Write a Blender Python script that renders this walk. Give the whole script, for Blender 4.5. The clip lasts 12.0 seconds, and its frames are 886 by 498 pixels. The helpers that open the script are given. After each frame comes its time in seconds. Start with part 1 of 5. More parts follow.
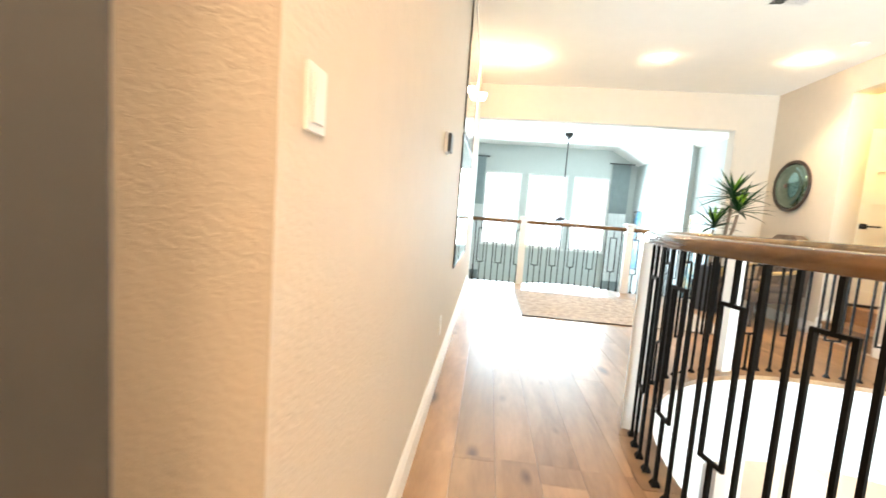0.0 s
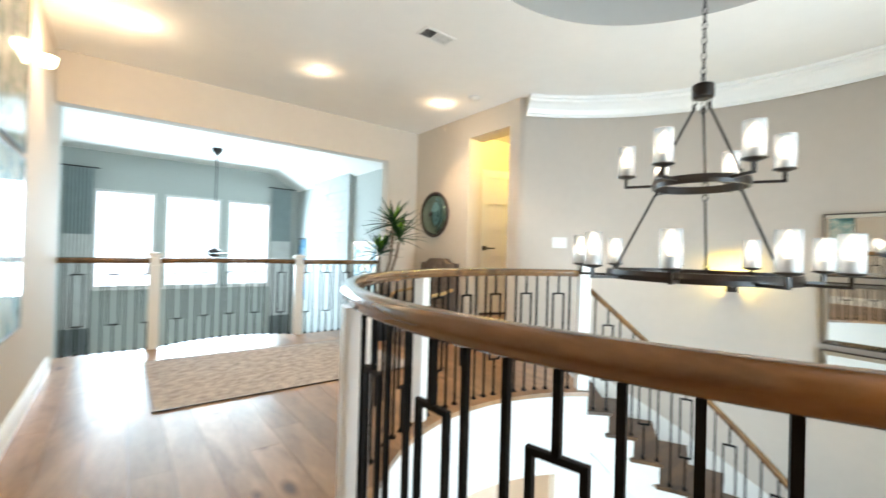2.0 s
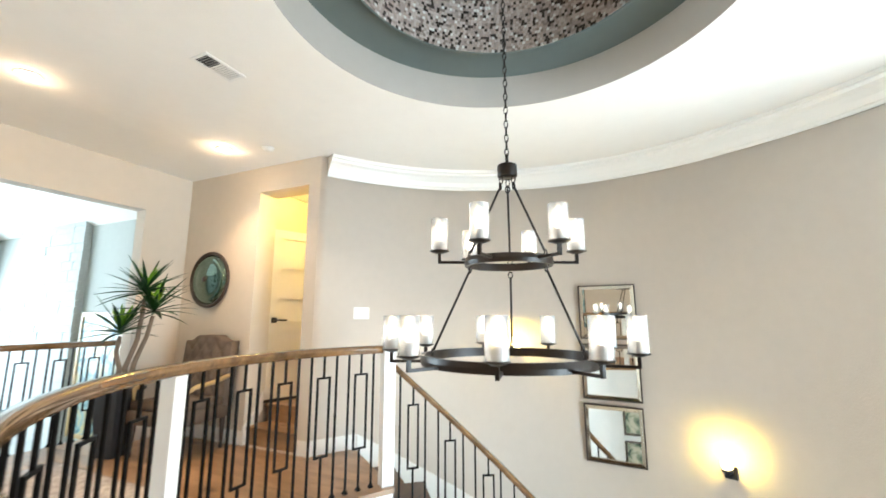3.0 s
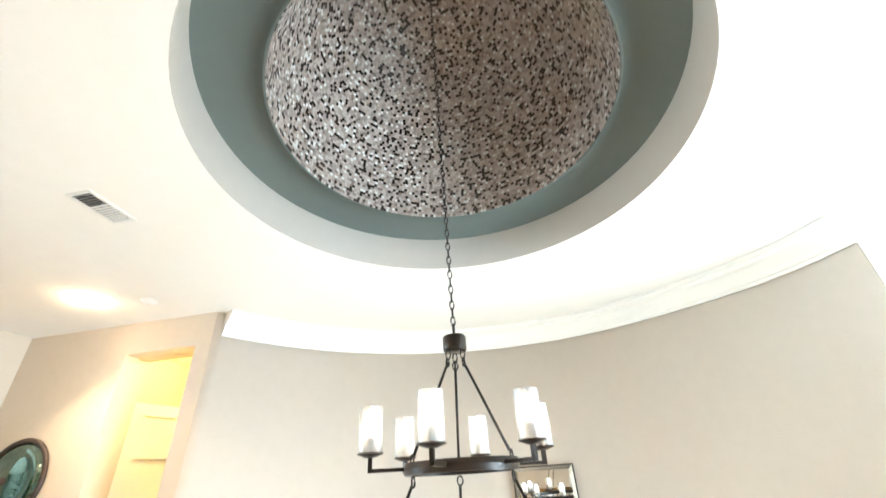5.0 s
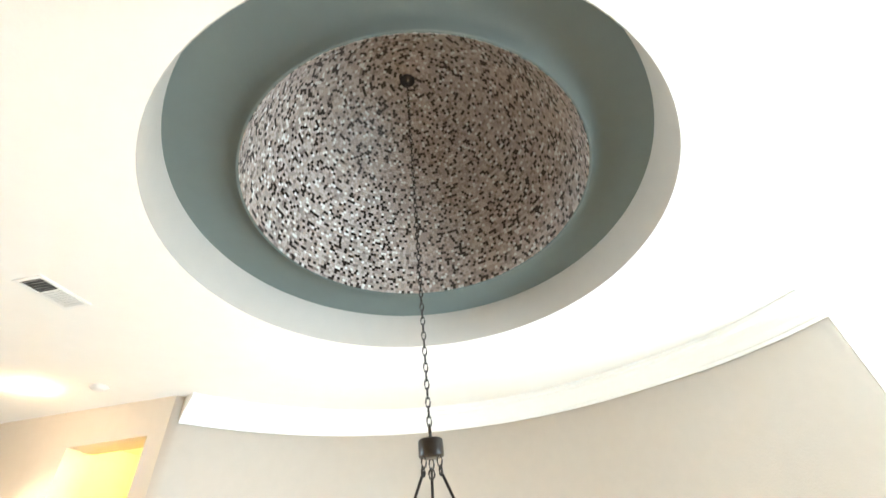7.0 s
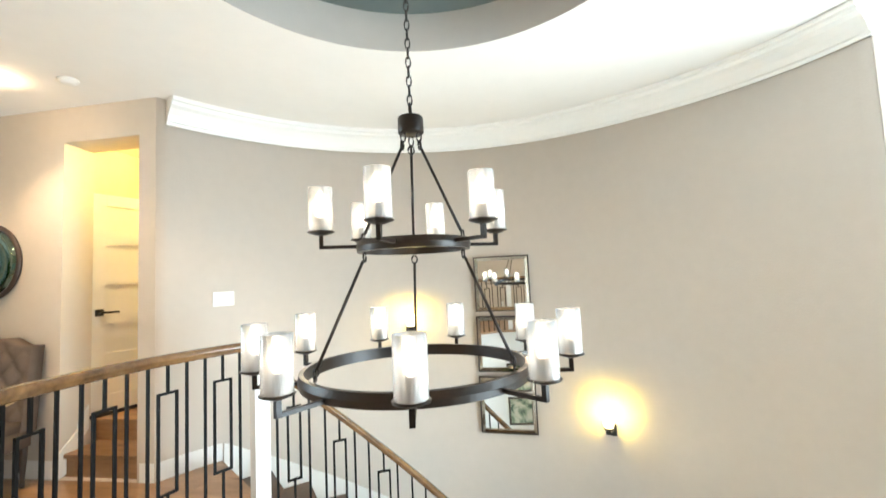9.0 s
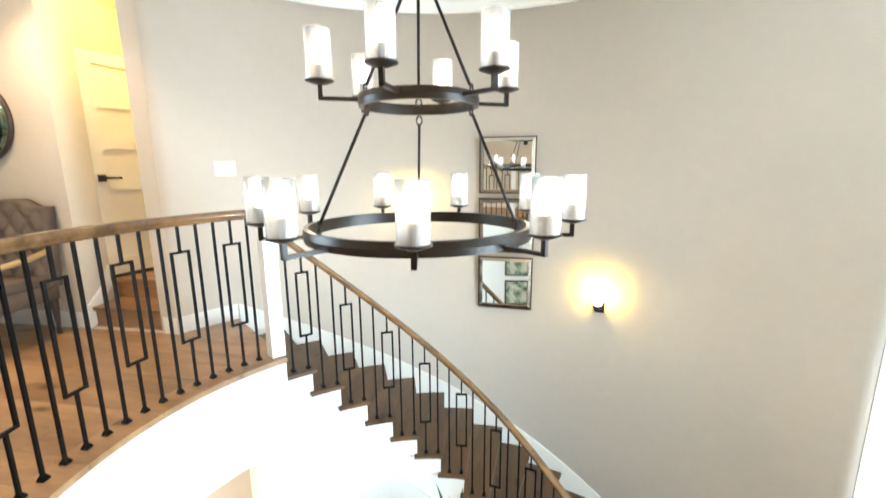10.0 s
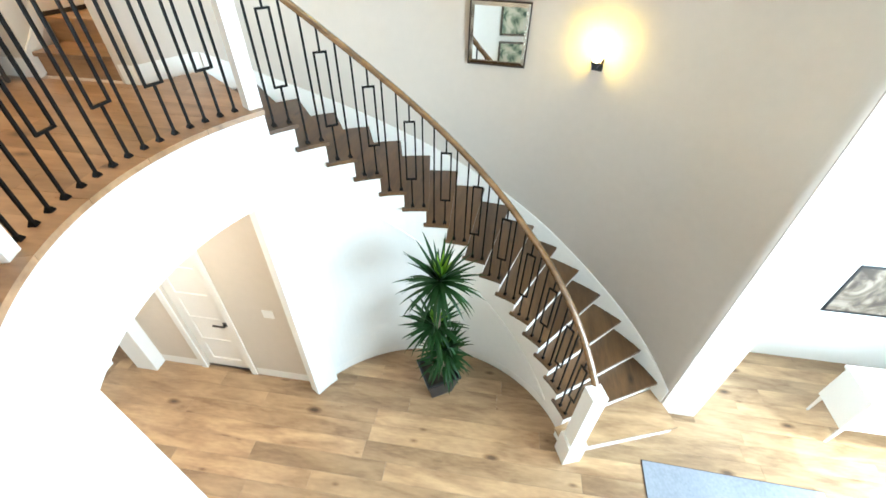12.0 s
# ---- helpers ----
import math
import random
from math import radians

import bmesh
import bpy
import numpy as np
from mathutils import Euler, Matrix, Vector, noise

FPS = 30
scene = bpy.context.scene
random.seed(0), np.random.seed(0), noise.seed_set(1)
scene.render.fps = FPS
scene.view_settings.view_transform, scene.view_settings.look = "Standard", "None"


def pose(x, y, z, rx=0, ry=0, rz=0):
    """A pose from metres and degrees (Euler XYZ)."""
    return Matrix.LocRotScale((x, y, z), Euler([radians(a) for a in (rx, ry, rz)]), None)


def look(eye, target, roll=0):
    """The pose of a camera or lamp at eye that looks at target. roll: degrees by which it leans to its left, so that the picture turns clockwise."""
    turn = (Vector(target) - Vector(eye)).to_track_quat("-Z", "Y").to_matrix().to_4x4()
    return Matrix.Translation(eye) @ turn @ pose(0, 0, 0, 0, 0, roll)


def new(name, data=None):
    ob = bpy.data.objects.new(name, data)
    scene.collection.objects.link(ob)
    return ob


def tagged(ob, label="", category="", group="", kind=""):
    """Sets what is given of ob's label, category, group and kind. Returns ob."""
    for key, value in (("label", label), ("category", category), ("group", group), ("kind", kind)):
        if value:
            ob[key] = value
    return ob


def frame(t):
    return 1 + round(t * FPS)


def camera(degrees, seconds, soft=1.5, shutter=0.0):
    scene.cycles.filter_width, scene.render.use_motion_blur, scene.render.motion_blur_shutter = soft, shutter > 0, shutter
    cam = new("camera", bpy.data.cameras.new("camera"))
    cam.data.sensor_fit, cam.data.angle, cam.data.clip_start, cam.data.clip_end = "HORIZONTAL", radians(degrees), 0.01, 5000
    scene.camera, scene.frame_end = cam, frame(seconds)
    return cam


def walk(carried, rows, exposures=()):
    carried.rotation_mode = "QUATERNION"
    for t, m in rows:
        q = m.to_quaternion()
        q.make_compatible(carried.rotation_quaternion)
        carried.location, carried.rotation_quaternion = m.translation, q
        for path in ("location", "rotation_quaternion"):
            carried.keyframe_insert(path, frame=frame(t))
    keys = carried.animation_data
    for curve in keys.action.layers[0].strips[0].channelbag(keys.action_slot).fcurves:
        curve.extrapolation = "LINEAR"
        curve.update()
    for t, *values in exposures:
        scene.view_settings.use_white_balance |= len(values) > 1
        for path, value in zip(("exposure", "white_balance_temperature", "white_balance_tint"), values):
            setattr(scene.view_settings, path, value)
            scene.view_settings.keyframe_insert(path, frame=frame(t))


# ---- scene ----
EXPO = [(0.0, 0.55, 6300, 14), (0.5, 0.12, 6300, 14), (1.0, 0.15, 6200, 14), (1.5, 0.12, 6200, 13), (2.0, -0.16, 6050, 13), (2.5, 0.0, 6200, 14), (3.0, 0.02, 6250, 15), (5.0, 0.45, 6200, 14), (6.5, 0.55, 6250, 14), (8.5, 0.13, 6350, 14), (9.0, 0.06, 6300, 14), (9.5, 0.17, 6250, 14), (10.5, 0.24, 6100, 13), (12.0, 0.22, 6000, 12)]  # seconds, stops, kelvin, tint
cam = camera(94.0, 12.0, 1.5, 0.3)
PATH = [  # seconds, eye, target, roll
    (0, (0.257, 0.119, 1.089), (0.049, 2.099, 0.901), 4.3),
    (0.5, (0.288, 0.393, 1.106), (0.424, 2.386, 1.008), 3.9),
    (1, (0.319, 0.64, 1.125), (0.741, 2.591, 0.993), 2.1),
    (1.5, (0.383, 0.936, 1.16), (1.023, 2.83, 1.102), 1.8),
    (2, (0.494, 1.135, 1.185), (1.728, 2.71, 1.2), 1.6),
    (2.5, (0.612, 1.322, 1.239), (2.267, 2.433, 1.396), 0.2),
    (3, (0.796, 1.416, 1.29), (2.591, 2.235, 1.614), 0.0),
    (5, (1.031, 1.643, 1.472), (2.731, 1.961, 2.477), -3.6),
    (5.5, (1.022, 1.628, 1.561), (2.616, 1.859, 2.748), -5.4),
    (6, (0.988, 1.623, 1.612), (2.502, 1.79, 2.909), -6.9),
    (6.5, (0.988, 1.614, 1.627), (2.491, 1.775, 2.937), -6.8),
    (8.5, (1.188, 1.61, 1.46), (3.126, 1.886, 1.87), -3.5),
    (9, (1.202, 1.602, 1.416), (3.174, 1.904, 1.558), -2.6),
    (9.5, (1.211, 1.607, 1.371), (3.183, 1.927, 1.27), -1.6),
    (10, (1.218, 1.609, 1.319), (3.154, 1.935, 0.934), -0.4),
    (10.5, (1.22, 1.602, 1.26), (3.06, 1.892, 0.533), 0.8),
    (11, (1.227, 1.598, 1.215), (2.959, 1.84, 0.246), 0.7),
    (11.5, (1.217, 1.6, 1.18), (2.822, 1.815, 0.006), 0.6),
    (12, (1.2, 1.582, 1.156), (2.693, 1.78, -0.16), 1.2),
]
walk(cam, [(t, look(e, g, r)) for t, e, g, r in PATH], EXPO)
# ---- world and light ----
CX, CY, Z0, Z1 = 2.754, 1.898, -3.42, 2.95   # well centre, lower floor, ceiling
DX, DY = 2.625, 1.888                         # centre of the ceiling dome
HX, HY = 2.645, 1.922                         # the chandelier hangs here
world = bpy.data.worlds.new("world")
scene.world = world
world.use_nodes = True
_nt = world.node_tree
_sky = _nt.nodes.new("ShaderNodeTexSky")
_sky.sky_type, _sky.sun_disc = 'NISHITA', False
_sky.sun_elevation, _sky.sun_rotation = radians(50), radians(200)
_nt.links.new(_sky.outputs[0], _nt.nodes["Background"].inputs[0])
_nt.nodes["Background"].inputs[1].default_value = 0.15
_sun = new("sun", bpy.data.lights.new("sun", 'SUN'))
_sun.data.energy, _sun.data.angle, _sun.data.color = 4.0, radians(0.5), (1, 0.95, 0.88)
_sun.matrix_world = look((0, 0, 20), (3, 8.5, 0))


def area_lamp(name, eye, target, w, h, power, color):
    ob = new(name, bpy.data.lights.new(name, 'AREA'))
    ob.data.shape, ob.data.size, ob.data.size_y = 'RECTANGLE', w, h
    ob.data.energy, ob.data.color = power, color
    ob.matrix_world = look(eye, target)
    return ob


def point_lamp(name, at, power, color, radius=0.03):
    ob = new(name, bpy.data.lights.new(name, 'POINT'))
    ob.data.energy, ob.data.color, ob.data.shadow_soft_size = power, color, radius
    ob.matrix_world = Matrix.Translation(at)
    return ob


def spot_lamp(name, at, power, color, degrees, radius=0.05):
    ob = new(name, bpy.data.lights.new(name, 'SPOT'))
    ob.data.energy, ob.data.color, ob.data.shadow_soft_size = power, color, radius
    ob.data.spot_size, ob.data.spot_blend = radians(degrees), 0.6
    ob.matrix_world = Matrix.Translation(at)
    return ob


DAY, WARM, BULBC = (0.74, 0.94, 1.0), (1.0, 0.72, 0.42), (1.0, 0.775, 0.55)
area_lamp("window_light_north", (1.85, 12.2, 1.2), (1.85, 6, 0.2), 3.6, 2.2, 520, DAY)
area_lamp("window_light_south", (1.9, -3.6, -0.6), (4.0, 2.0, -0.5), 3.4, 3.6, 660, DAY)

# ---- materials ----


def material(name, color, rough=0.5, metal=0.0, var=0.06, scale=6.0, bump=0.0, bump_scale=80.0, spec=0.5, coat=0.0, trowel=1.0):
    """A painted, cast or woven surface: broad and fine shifts of colour, fine relief."""
    m = bpy.data.materials.new(name)
    m.use_nodes = True
    nt = m.node_tree
    b = nt.nodes["Principled BSDF"]
    b.inputs["Roughness"].default_value, b.inputs["Metallic"].default_value = rough, metal
    b.inputs["Specular IOR Level"].default_value, b.inputs["Coat Weight"].default_value = spec, coat
    tc = nt.nodes.new("ShaderNodeTexCoord")
    n1, n2 = nt.nodes.new("ShaderNodeTexNoise"), nt.nodes.new("ShaderNodeTexNoise")
    n1.inputs["Scale"].default_value, n2.inputs["Scale"].default_value = scale * 0.25, scale * 4
    n2.inputs["Detail"].default_value = 6
    for n in (n1, n2):
        nt.links.new(tc.outputs["Object"], n.inputs["Vector"])
    add = nt.nodes.new("ShaderNodeMath")
    add.operation = 'ADD'
    nt.links.new(n1.outputs[0], add.inputs[0])
    nt.links.new(n2.outputs[0], add.inputs[1])
    rng = nt.nodes.new("ShaderNodeMapRange")
    rng.inputs[1].default_value, rng.inputs[2].default_value = 0.6, 1.4
    rng.inputs[3].default_value, rng.inputs[4].default_value = 1 - var, 1 + var
    nt.links.new(add.outputs[0], rng.inputs[0])
    hsv = nt.nodes.new("ShaderNodeHueSaturation")
    hsv.inputs["Color"].default_value = (*color, 1)
    nt.links.new(rng.outputs[0], hsv.inputs["Value"])
    nt.links.new(hsv.outputs[0], b.inputs["Base Color"])
    if bump:
        n3 = nt.nodes.new("ShaderNodeTexNoise")
        n3.inputs["Scale"].default_value, n3.inputs["Detail"].default_value = bump_scale, 4
        mp = nt.nodes.new("ShaderNodeMapping")
        mp.inputs["Scale"].default_value = (1, 1, trowel)
        n3.inputs["Distortion"].default_value = 0.6 if trowel > 1 else 0.0
        nt.links.new(tc.outputs["Object"], mp.inputs["Vector"])
        nt.links.new(mp.outputs[0], n3.inputs["Vector"])
        bp = nt.nodes.new("ShaderNodeBump")
        bp.inputs["Strength"].default_value, bp.inputs["Distance"].default_value = bump, 0.004
        nt.links.new(n3.outputs[0], bp.inputs["Height"])
        nt.links.new(bp.outputs[0], b.inputs["Normal"])
    return m


def wood(name, light, dark, rough=0.35, along='Y', random_pieces=True, knots=True, coat=0.15):
    """Oak: drawn-out grain, dark knots, each board a little different."""
    m = bpy.data.materials.new(name)
    m.use_nodes = True
    nt = m.node_tree
    b = nt.nodes["Principled BSDF"]
    tc = nt.nodes.new("ShaderNodeTexCoord")
    info = nt.nodes.new("ShaderNodeObjectInfo")
    mp = nt.nodes.new("ShaderNodeMapping")
    mp.inputs["Scale"].default_value = {'Y': (7, 1.5, 7), 'X': (1.5, 7, 7), 'Z': (7, 7, 1.5)}[along]
    nt.links.new(tc.outputs["Object"], mp.inputs["Vector"])
    off = nt.nodes.new("ShaderNodeVectorMath")
    off.operation = 'SCALE'
    off.inputs[0].default_value = (37, 53, 17)
    nt.links.new(info.outputs["Random"], off.inputs["Scale"])
    addv = nt.nodes.new("ShaderNodeVectorMath")
    nt.links.new(mp.outputs[0], addv.inputs[0])
    nt.links.new(off.outputs[0], addv.inputs[1])
    grain = nt.nodes.new("ShaderNodeTexNoise")
    grain.inputs["Scale"].default_value, grain.inputs["Detail"].default_value = 1.0, 9
    grain.inputs["Distortion"].default_value = 0.6
    nt.links.new(addv.outputs[0], grain.inputs["Vector"])
    fine = nt.nodes.new("ShaderNodeTexNoise")
    fine.inputs["Scale"].default_value, fine.inputs["Detail"].default_value = 6.0, 4
    nt.links.new(addv.outputs[0], fine.inputs["Vector"])
    mix = nt.nodes.new("ShaderNodeMath")
    mix.operation = 'MULTIPLY_ADD'
    mix.inputs[1].default_value = 0.3
    nt.links.new(fine.outputs[0], mix.inputs[0])
    nt.links.new(grain.outputs[0], mix.inputs[2])
    ramp = nt.nodes.new("ShaderNodeValToRGB")
    ramp.color_ramp.elements[0].position, ramp.color_ramp.elements[0].color = 0.42, (*dark, 1)
    ramp.color_ramp.elements[1].position, ramp.color_ramp.elements[1].color = 0.85, (*light, 1)
    nt.links.new(mix.outputs[0], ramp.inputs[0])
    hsv = nt.nodes.new("ShaderNodeHueSaturation")
    nt.links.new(ramp.outputs[0], hsv.inputs["Color"])
    rng = nt.nodes.new("ShaderNodeMapRange")
    spread = 0.24 if random_pieces else 0.0
    rng.inputs[3].default_value, rng.inputs[4].default_value = 1 - spread, 1 + spread
    nt.links.new(info.outputs["Random"], rng.inputs[0])
    nt.links.new(rng.outputs[0], hsv.inputs["Value"])
    color = hsv.outputs[0]
    if knots:
        vm = nt.nodes.new("ShaderNodeMapping")
        vm.inputs["Scale"].default_value = {'Y': (5.0, 2.2, 1), 'X': (2.2, 5.0, 1), 'Z': (5, 5, 2)}[along]
        nt.links.new(tc.outputs["Object"], vm.inputs["Vector"])
        av = nt.nodes.new("ShaderNodeVectorMath")
        nt.links.new(vm.outputs[0], av.inputs[0])
        nt.links.new(off.outputs[0], av.inputs[1])
        vo = nt.nodes.new("ShaderNodeTexVoronoi")
        vo.voronoi_dimensions = '2D'
        vo.inputs["Scale"].default_value = 0.8
        nt.links.new(av.outputs[0], vo.inputs["Vector"])
        sep = nt.nodes.new("ShaderNodeSeparateColor")
        nt.links.new(vo.outputs["Color"], sep.inputs[0])
        size = nt.nodes.new("ShaderNodeMath")
        size.operation = 'MULTIPLY_ADD'
        size.inputs[1].default_value = 0.42
        nt.links.new(sep.outputs[0], size.inputs[0])
        nt.links.new(vo.outputs["Distance"], size.inputs[2])
        kr = nt.nodes.new("ShaderNodeValToRGB")
        kr.color_ramp.elements[0].position, kr.color_ramp.elements[0].color = 0.06, (0.10, 0.07, 0.055, 1)
        kr.color_ramp.elements[1].position, kr.color_ramp.elements[1].color = 0.2, (1, 1, 1, 1)
        kr.color_ramp.elements.new(0.12).color = (0.5, 0.42, 0.37, 1)
        nt.links.new(size.outputs[0], kr.inputs[0])
        mul = nt.nodes.new("ShaderNodeMixRGB")
        mul.blend_type = 'MULTIPLY'
        mul.inputs[0].default_value = 0.85
        nt.links.new(color, mul.inputs[1])
        nt.links.new(kr.outputs[0], mul.inputs[2])
        color = mul.outputs[0]
    nt.links.new(color, b.inputs["Base Color"])
    b.inputs["Roughness"].default_value, b.inputs["Coat Weight"].default_value = rough, coat
    b.inputs["Coat Roughness"].default_value = 0.2 if coat < 0.4 else 0.07
    bp = nt.nodes.new("ShaderNodeBump")
    bp.inputs["Strength"].default_value, bp.inputs["Distance"].default_value = 0.25, 0.002
    nt.links.new(mix.outputs[0], bp.inputs["Height"])
    nt.links.new(bp.outputs[0], b.inputs["Normal"])
    return m


def emitter(name, color, strength):
    m = bpy.data.materials.new(name)
    m.use_nodes = True
    b = m.node_tree.nodes["Principled BSDF"]
    b.inputs["Base Color"].default_value = (*color, 1)
    b.inputs["Emission Color"].default_value, b.inputs["Emission Strength"].default_value = (*color, 1), strength
    return m


def glass_material(name, rough, bump=0.0, clear=1.0):
    m = bpy.data.materials.new(name)
    m.use_nodes = True
    nt = m.node_tree
    b = nt.nodes["Principled BSDF"]
    b.inputs["Transmission Weight"].default_value, b.inputs["Roughness"].default_value, b.inputs["IOR"].default_value = clear, rough, 1.45
    if bump:
        tc, mp = nt.nodes.new("ShaderNodeTexCoord"), nt.nodes.new("ShaderNodeMapping")
        mp.inputs["Scale"].default_value = (90, 90, 14)
        n, bp = nt.nodes.new("ShaderNodeTexNoise"), nt.nodes.new("ShaderNodeBump")
        n.inputs["Scale"].default_value = 1.0
        bp.inputs["Strength"].default_value, bp.inputs["Distance"].default_value = bump, 0.004
        nt.links.new(tc.outputs["Object"], mp.inputs[0])
        nt.links.new(mp.outputs[0], n.inputs["Vector"])
        nt.links.new(n.outputs[0], bp.inputs["Height"])
        nt.links.new(bp.outputs[0], b.inputs["Normal"])
    return m


def mosaic_material():
    """Small glass and stone tiles in white, greys, taupe and brown, each its own shade."""
    m = bpy.data.materials.new("mosaic_tile")
    m.use_nodes = True
    nt = m.node_tree
    b = nt.nodes["Principled BSDF"]
    geo, ramp = nt.nodes.new("ShaderNodeNewGeometry"), nt.nodes.new("ShaderNodeValToRGB")
    ramp.color_ramp.interpolation = 'CONSTANT'
    shades = [(0.0, (0.46, 0.41, 0.38)), (0.24, (0.34, 0.29, 0.265)), (0.46, (0.40, 0.335, 0.295)), (0.62, (0.24, 0.195, 0.17)),
              (0.72, (0.030, 0.021, 0.017)), (0.92, (0.62, 0.64, 0.62))]
    ramp.color_ramp.elements[0].color = (*shades[0][1], 1)
    ramp.color_ramp.elements[1].position, ramp.color_ramp.elements[1].color = shades[1][0], (*shades[1][1], 1)
    for p, c in shades[2:]:
        ramp.color_ramp.elements.new(p).color = (*c, 1)
    nt.links.new(geo.outputs["Random Per Island"], ramp.inputs[0])
    nt.links.new(ramp.outputs[0], b.inputs["Base Color"])
    b.inputs["Roughness"].default_value, b.inputs["Coat Weight"].default_value = 0.45, 0.0
    return m


WALL = material("beige_paint", (0.62, 0.555, 0.475), 0.75, var=0.03, scale=3, bump=0.4, bump_scale=52, spec=0.25, trowel=1.8)
GREY = material("greige_paint", (0.60, 0.54, 0.48), 0.7, var=0.03, scale=3, bump=0.25, bump_scale=70, spec=0.25)
# Greige darkened so the colour carries the shade inside the ceiling recess.
SHADEGREY = material("recess_shade_paint", (0.40, 0.385, 0.355), 0.75, var=0.03, scale=3, bump=0.2, bump_scale=70, spec=0.2)
ROOM = material("grey_room_paint", (0.47, 0.50, 0.475), 0.75, var=0.03, scale=3, bump=0.2, bump_scale=70, spec=0.25)
WHITEWALL = material("white_wall_paint", (0.80, 0.80, 0.78), 0.7, var=0.02, scale=3, bump=0.2, bump_scale=70, spec=0.25)
CEIL = material("ceiling_paint", (0.87, 0.845, 0.80), 0.85, var=0.02, scale=2, bump=0.2, bump_scale=60, spec=0.2)
TRIM = material("white_trim_paint", (0.82, 0.81, 0.78), 0.35, var=0.02, scale=5, bump=0.04, bump_scale=120)
TEAL = material("grey_green_paint", (0.098, 0.122, 0.115), 0.65, var=0.04, scale=3, bump=0.15, bump_scale=70)
IRON = material("black_iron", (0.005, 0.0042, 0.004), 0.55, 0.0, var=0.2, scale=30, bump=0.15, bump_scale=200, spec=0.12)
BRONZE = material("dark_bronze", (0.014, 0.010, 0.008), 0.34, 0.3, var=0.25, scale=25, bump=0.1, bump_scale=150)
BLACK = material("black_plastic", (0.012, 0.012, 0.014), 0.3, var=0.1)
PLASTIC = material("white_plastic", (0.80, 0.79, 0.76), 0.4, var=0.02)
FLOOR = wood("knotty_oak_floor", (0.40, 0.24, 0.125), (0.20, 0.108, 0.05), 0.32, 'Y')
LOWFLOOR = wood("light_knotty_oak_floor", (0.50, 0.335, 0.185), (0.23, 0.135, 0.07), 0.35, 'Y')
TREAD = wood("brown_oak_tread", (0.14, 0.072, 0.028), (0.055, 0.027, 0.011), 0.42, 'X')
RAILW = wood("oak_handrail", (0.225, 0.115, 0.042), (0.075, 0.036, 0.013), 0.22, 'Y', False, False, 0.8)
RUG = material("patterned_rug", (0.42, 0.375, 0.35), 0.95, var=0.5, scale=60, bump=0.6, bump_scale=250, spec=0.1)
GREYRUG = material("blue_grey_rug", (0.25, 0.27, 0.31), 0.95, var=0.2, scale=10, bump=0.6, bump_scale=250, spec=0.1)
FABRIC = material("taupe_fabric", (0.135, 0.10, 0.078), 0.9, var=0.15, scale=40, bump=0.4, bump_scale=400, spec=0.2)
PALEWOOD = material("pale_carved_wood", (0.40, 0.27, 0.12), 0.4, var=0.2, scale=20)
DARKWOOD = material("dark_wood", (0.045, 0.028, 0.02), 0.4, var=0.2, scale=20)
POT = material("black_planter", (0.02, 0.022, 0.027), 0.35, var=0.1)
LEAF = material("green_leaf", (0.011, 0.050, 0.009), 0.5, var=0.35, scale=12, spec=0.3)
YOUNG = material("young_leaf", (0.16, 0.33, 0.02), 0.5, var=0.3, scale=12, spec=0.3)
BARK = material("grey_brown_bark", (0.20, 0.15, 0.11), 0.85, var=0.3, scale=25, bump=0.8, bump_scale=60)
SOIL = material("dark_soil", (0.03, 0.022, 0.015), 0.95, var=0.4, scale=40, bump=0.8)
MIRROR = material("mirror_glass", (0.86, 0.88, 0.87), 0.015, 1.0, var=0.01)
SILVER = material("antique_silver", (0.36, 0.33, 0.29), 0.25, 0.9, var=0.2, scale=30)
STRIP = material("bevelled_mirror_strip", (0.60, 0.57, 0.50), 0.14, 1.0, var=0.12, scale=20)
AGED = material("smoked_mirror", (0.17, 0.23, 0.19), 0.06, 1.0, var=0.35, scale=12)
GLASS = glass_material("seeded_glass", 0.14, 0.8, 0.70)
PANE = glass_material("window_glass", 0.0)
BULB = emitter("warm_bulb", (1.0, 0.80, 0.52), 90)
FROST = emitter("frosted_sconce_glass", (1.0, 0.82, 0.42), 14)
OUTSIDE = emitter("backdrop_glow", (0.88, 0.96, 1.0), 2.6)
LED = emitter("downlight_lens", (1.0, 0.84, 0.60), 40)
TILES = mosaic_material()
GROUT = material("grout", (0.24, 0.22, 0.205), 0.9)
STONE = material("white_stacked_stone", (0.50, 0.53, 0.52), 0.8, var=0.12, scale=5, bump=0.5, bump_scale=30)

# ---- mesh helpers ----


def finish(bm, smooth=False, bevel=0.0):
    if bevel:
        bmesh.ops.bevel(bm, geom=[e for e in bm.edges if e.calc_face_angle(0) > 0.6], offset=bevel, segments=2, affect='EDGES', profile=0.7)
    bmesh.ops.recalc_face_normals(bm, faces=bm.faces)
    if smooth:
        for fc in bm.faces:
            fc.smooth = True
    return bm


def part(name, bm, mat, parent=None, label="", at=None):
    me = bpy.data.meshes.new(name)
    bm.to_mesh(me)
    bm.free()
    me.materials.append(mat)
    ob = new(name, me)
    ob.parent = parent
    if at is not None:
        ob.matrix_basis = at
    return tagged(ob, label)


def thing(name, label, category, at=None, group="", kind=""):
    ob = new(name)
    if at is not None:
        ob.matrix_basis = at
    return tagged(ob, label, category, group, kind)


def structure(name, bm, mat, label, category):
    return tagged(part(name, bm, mat), label, category, kind="structure")


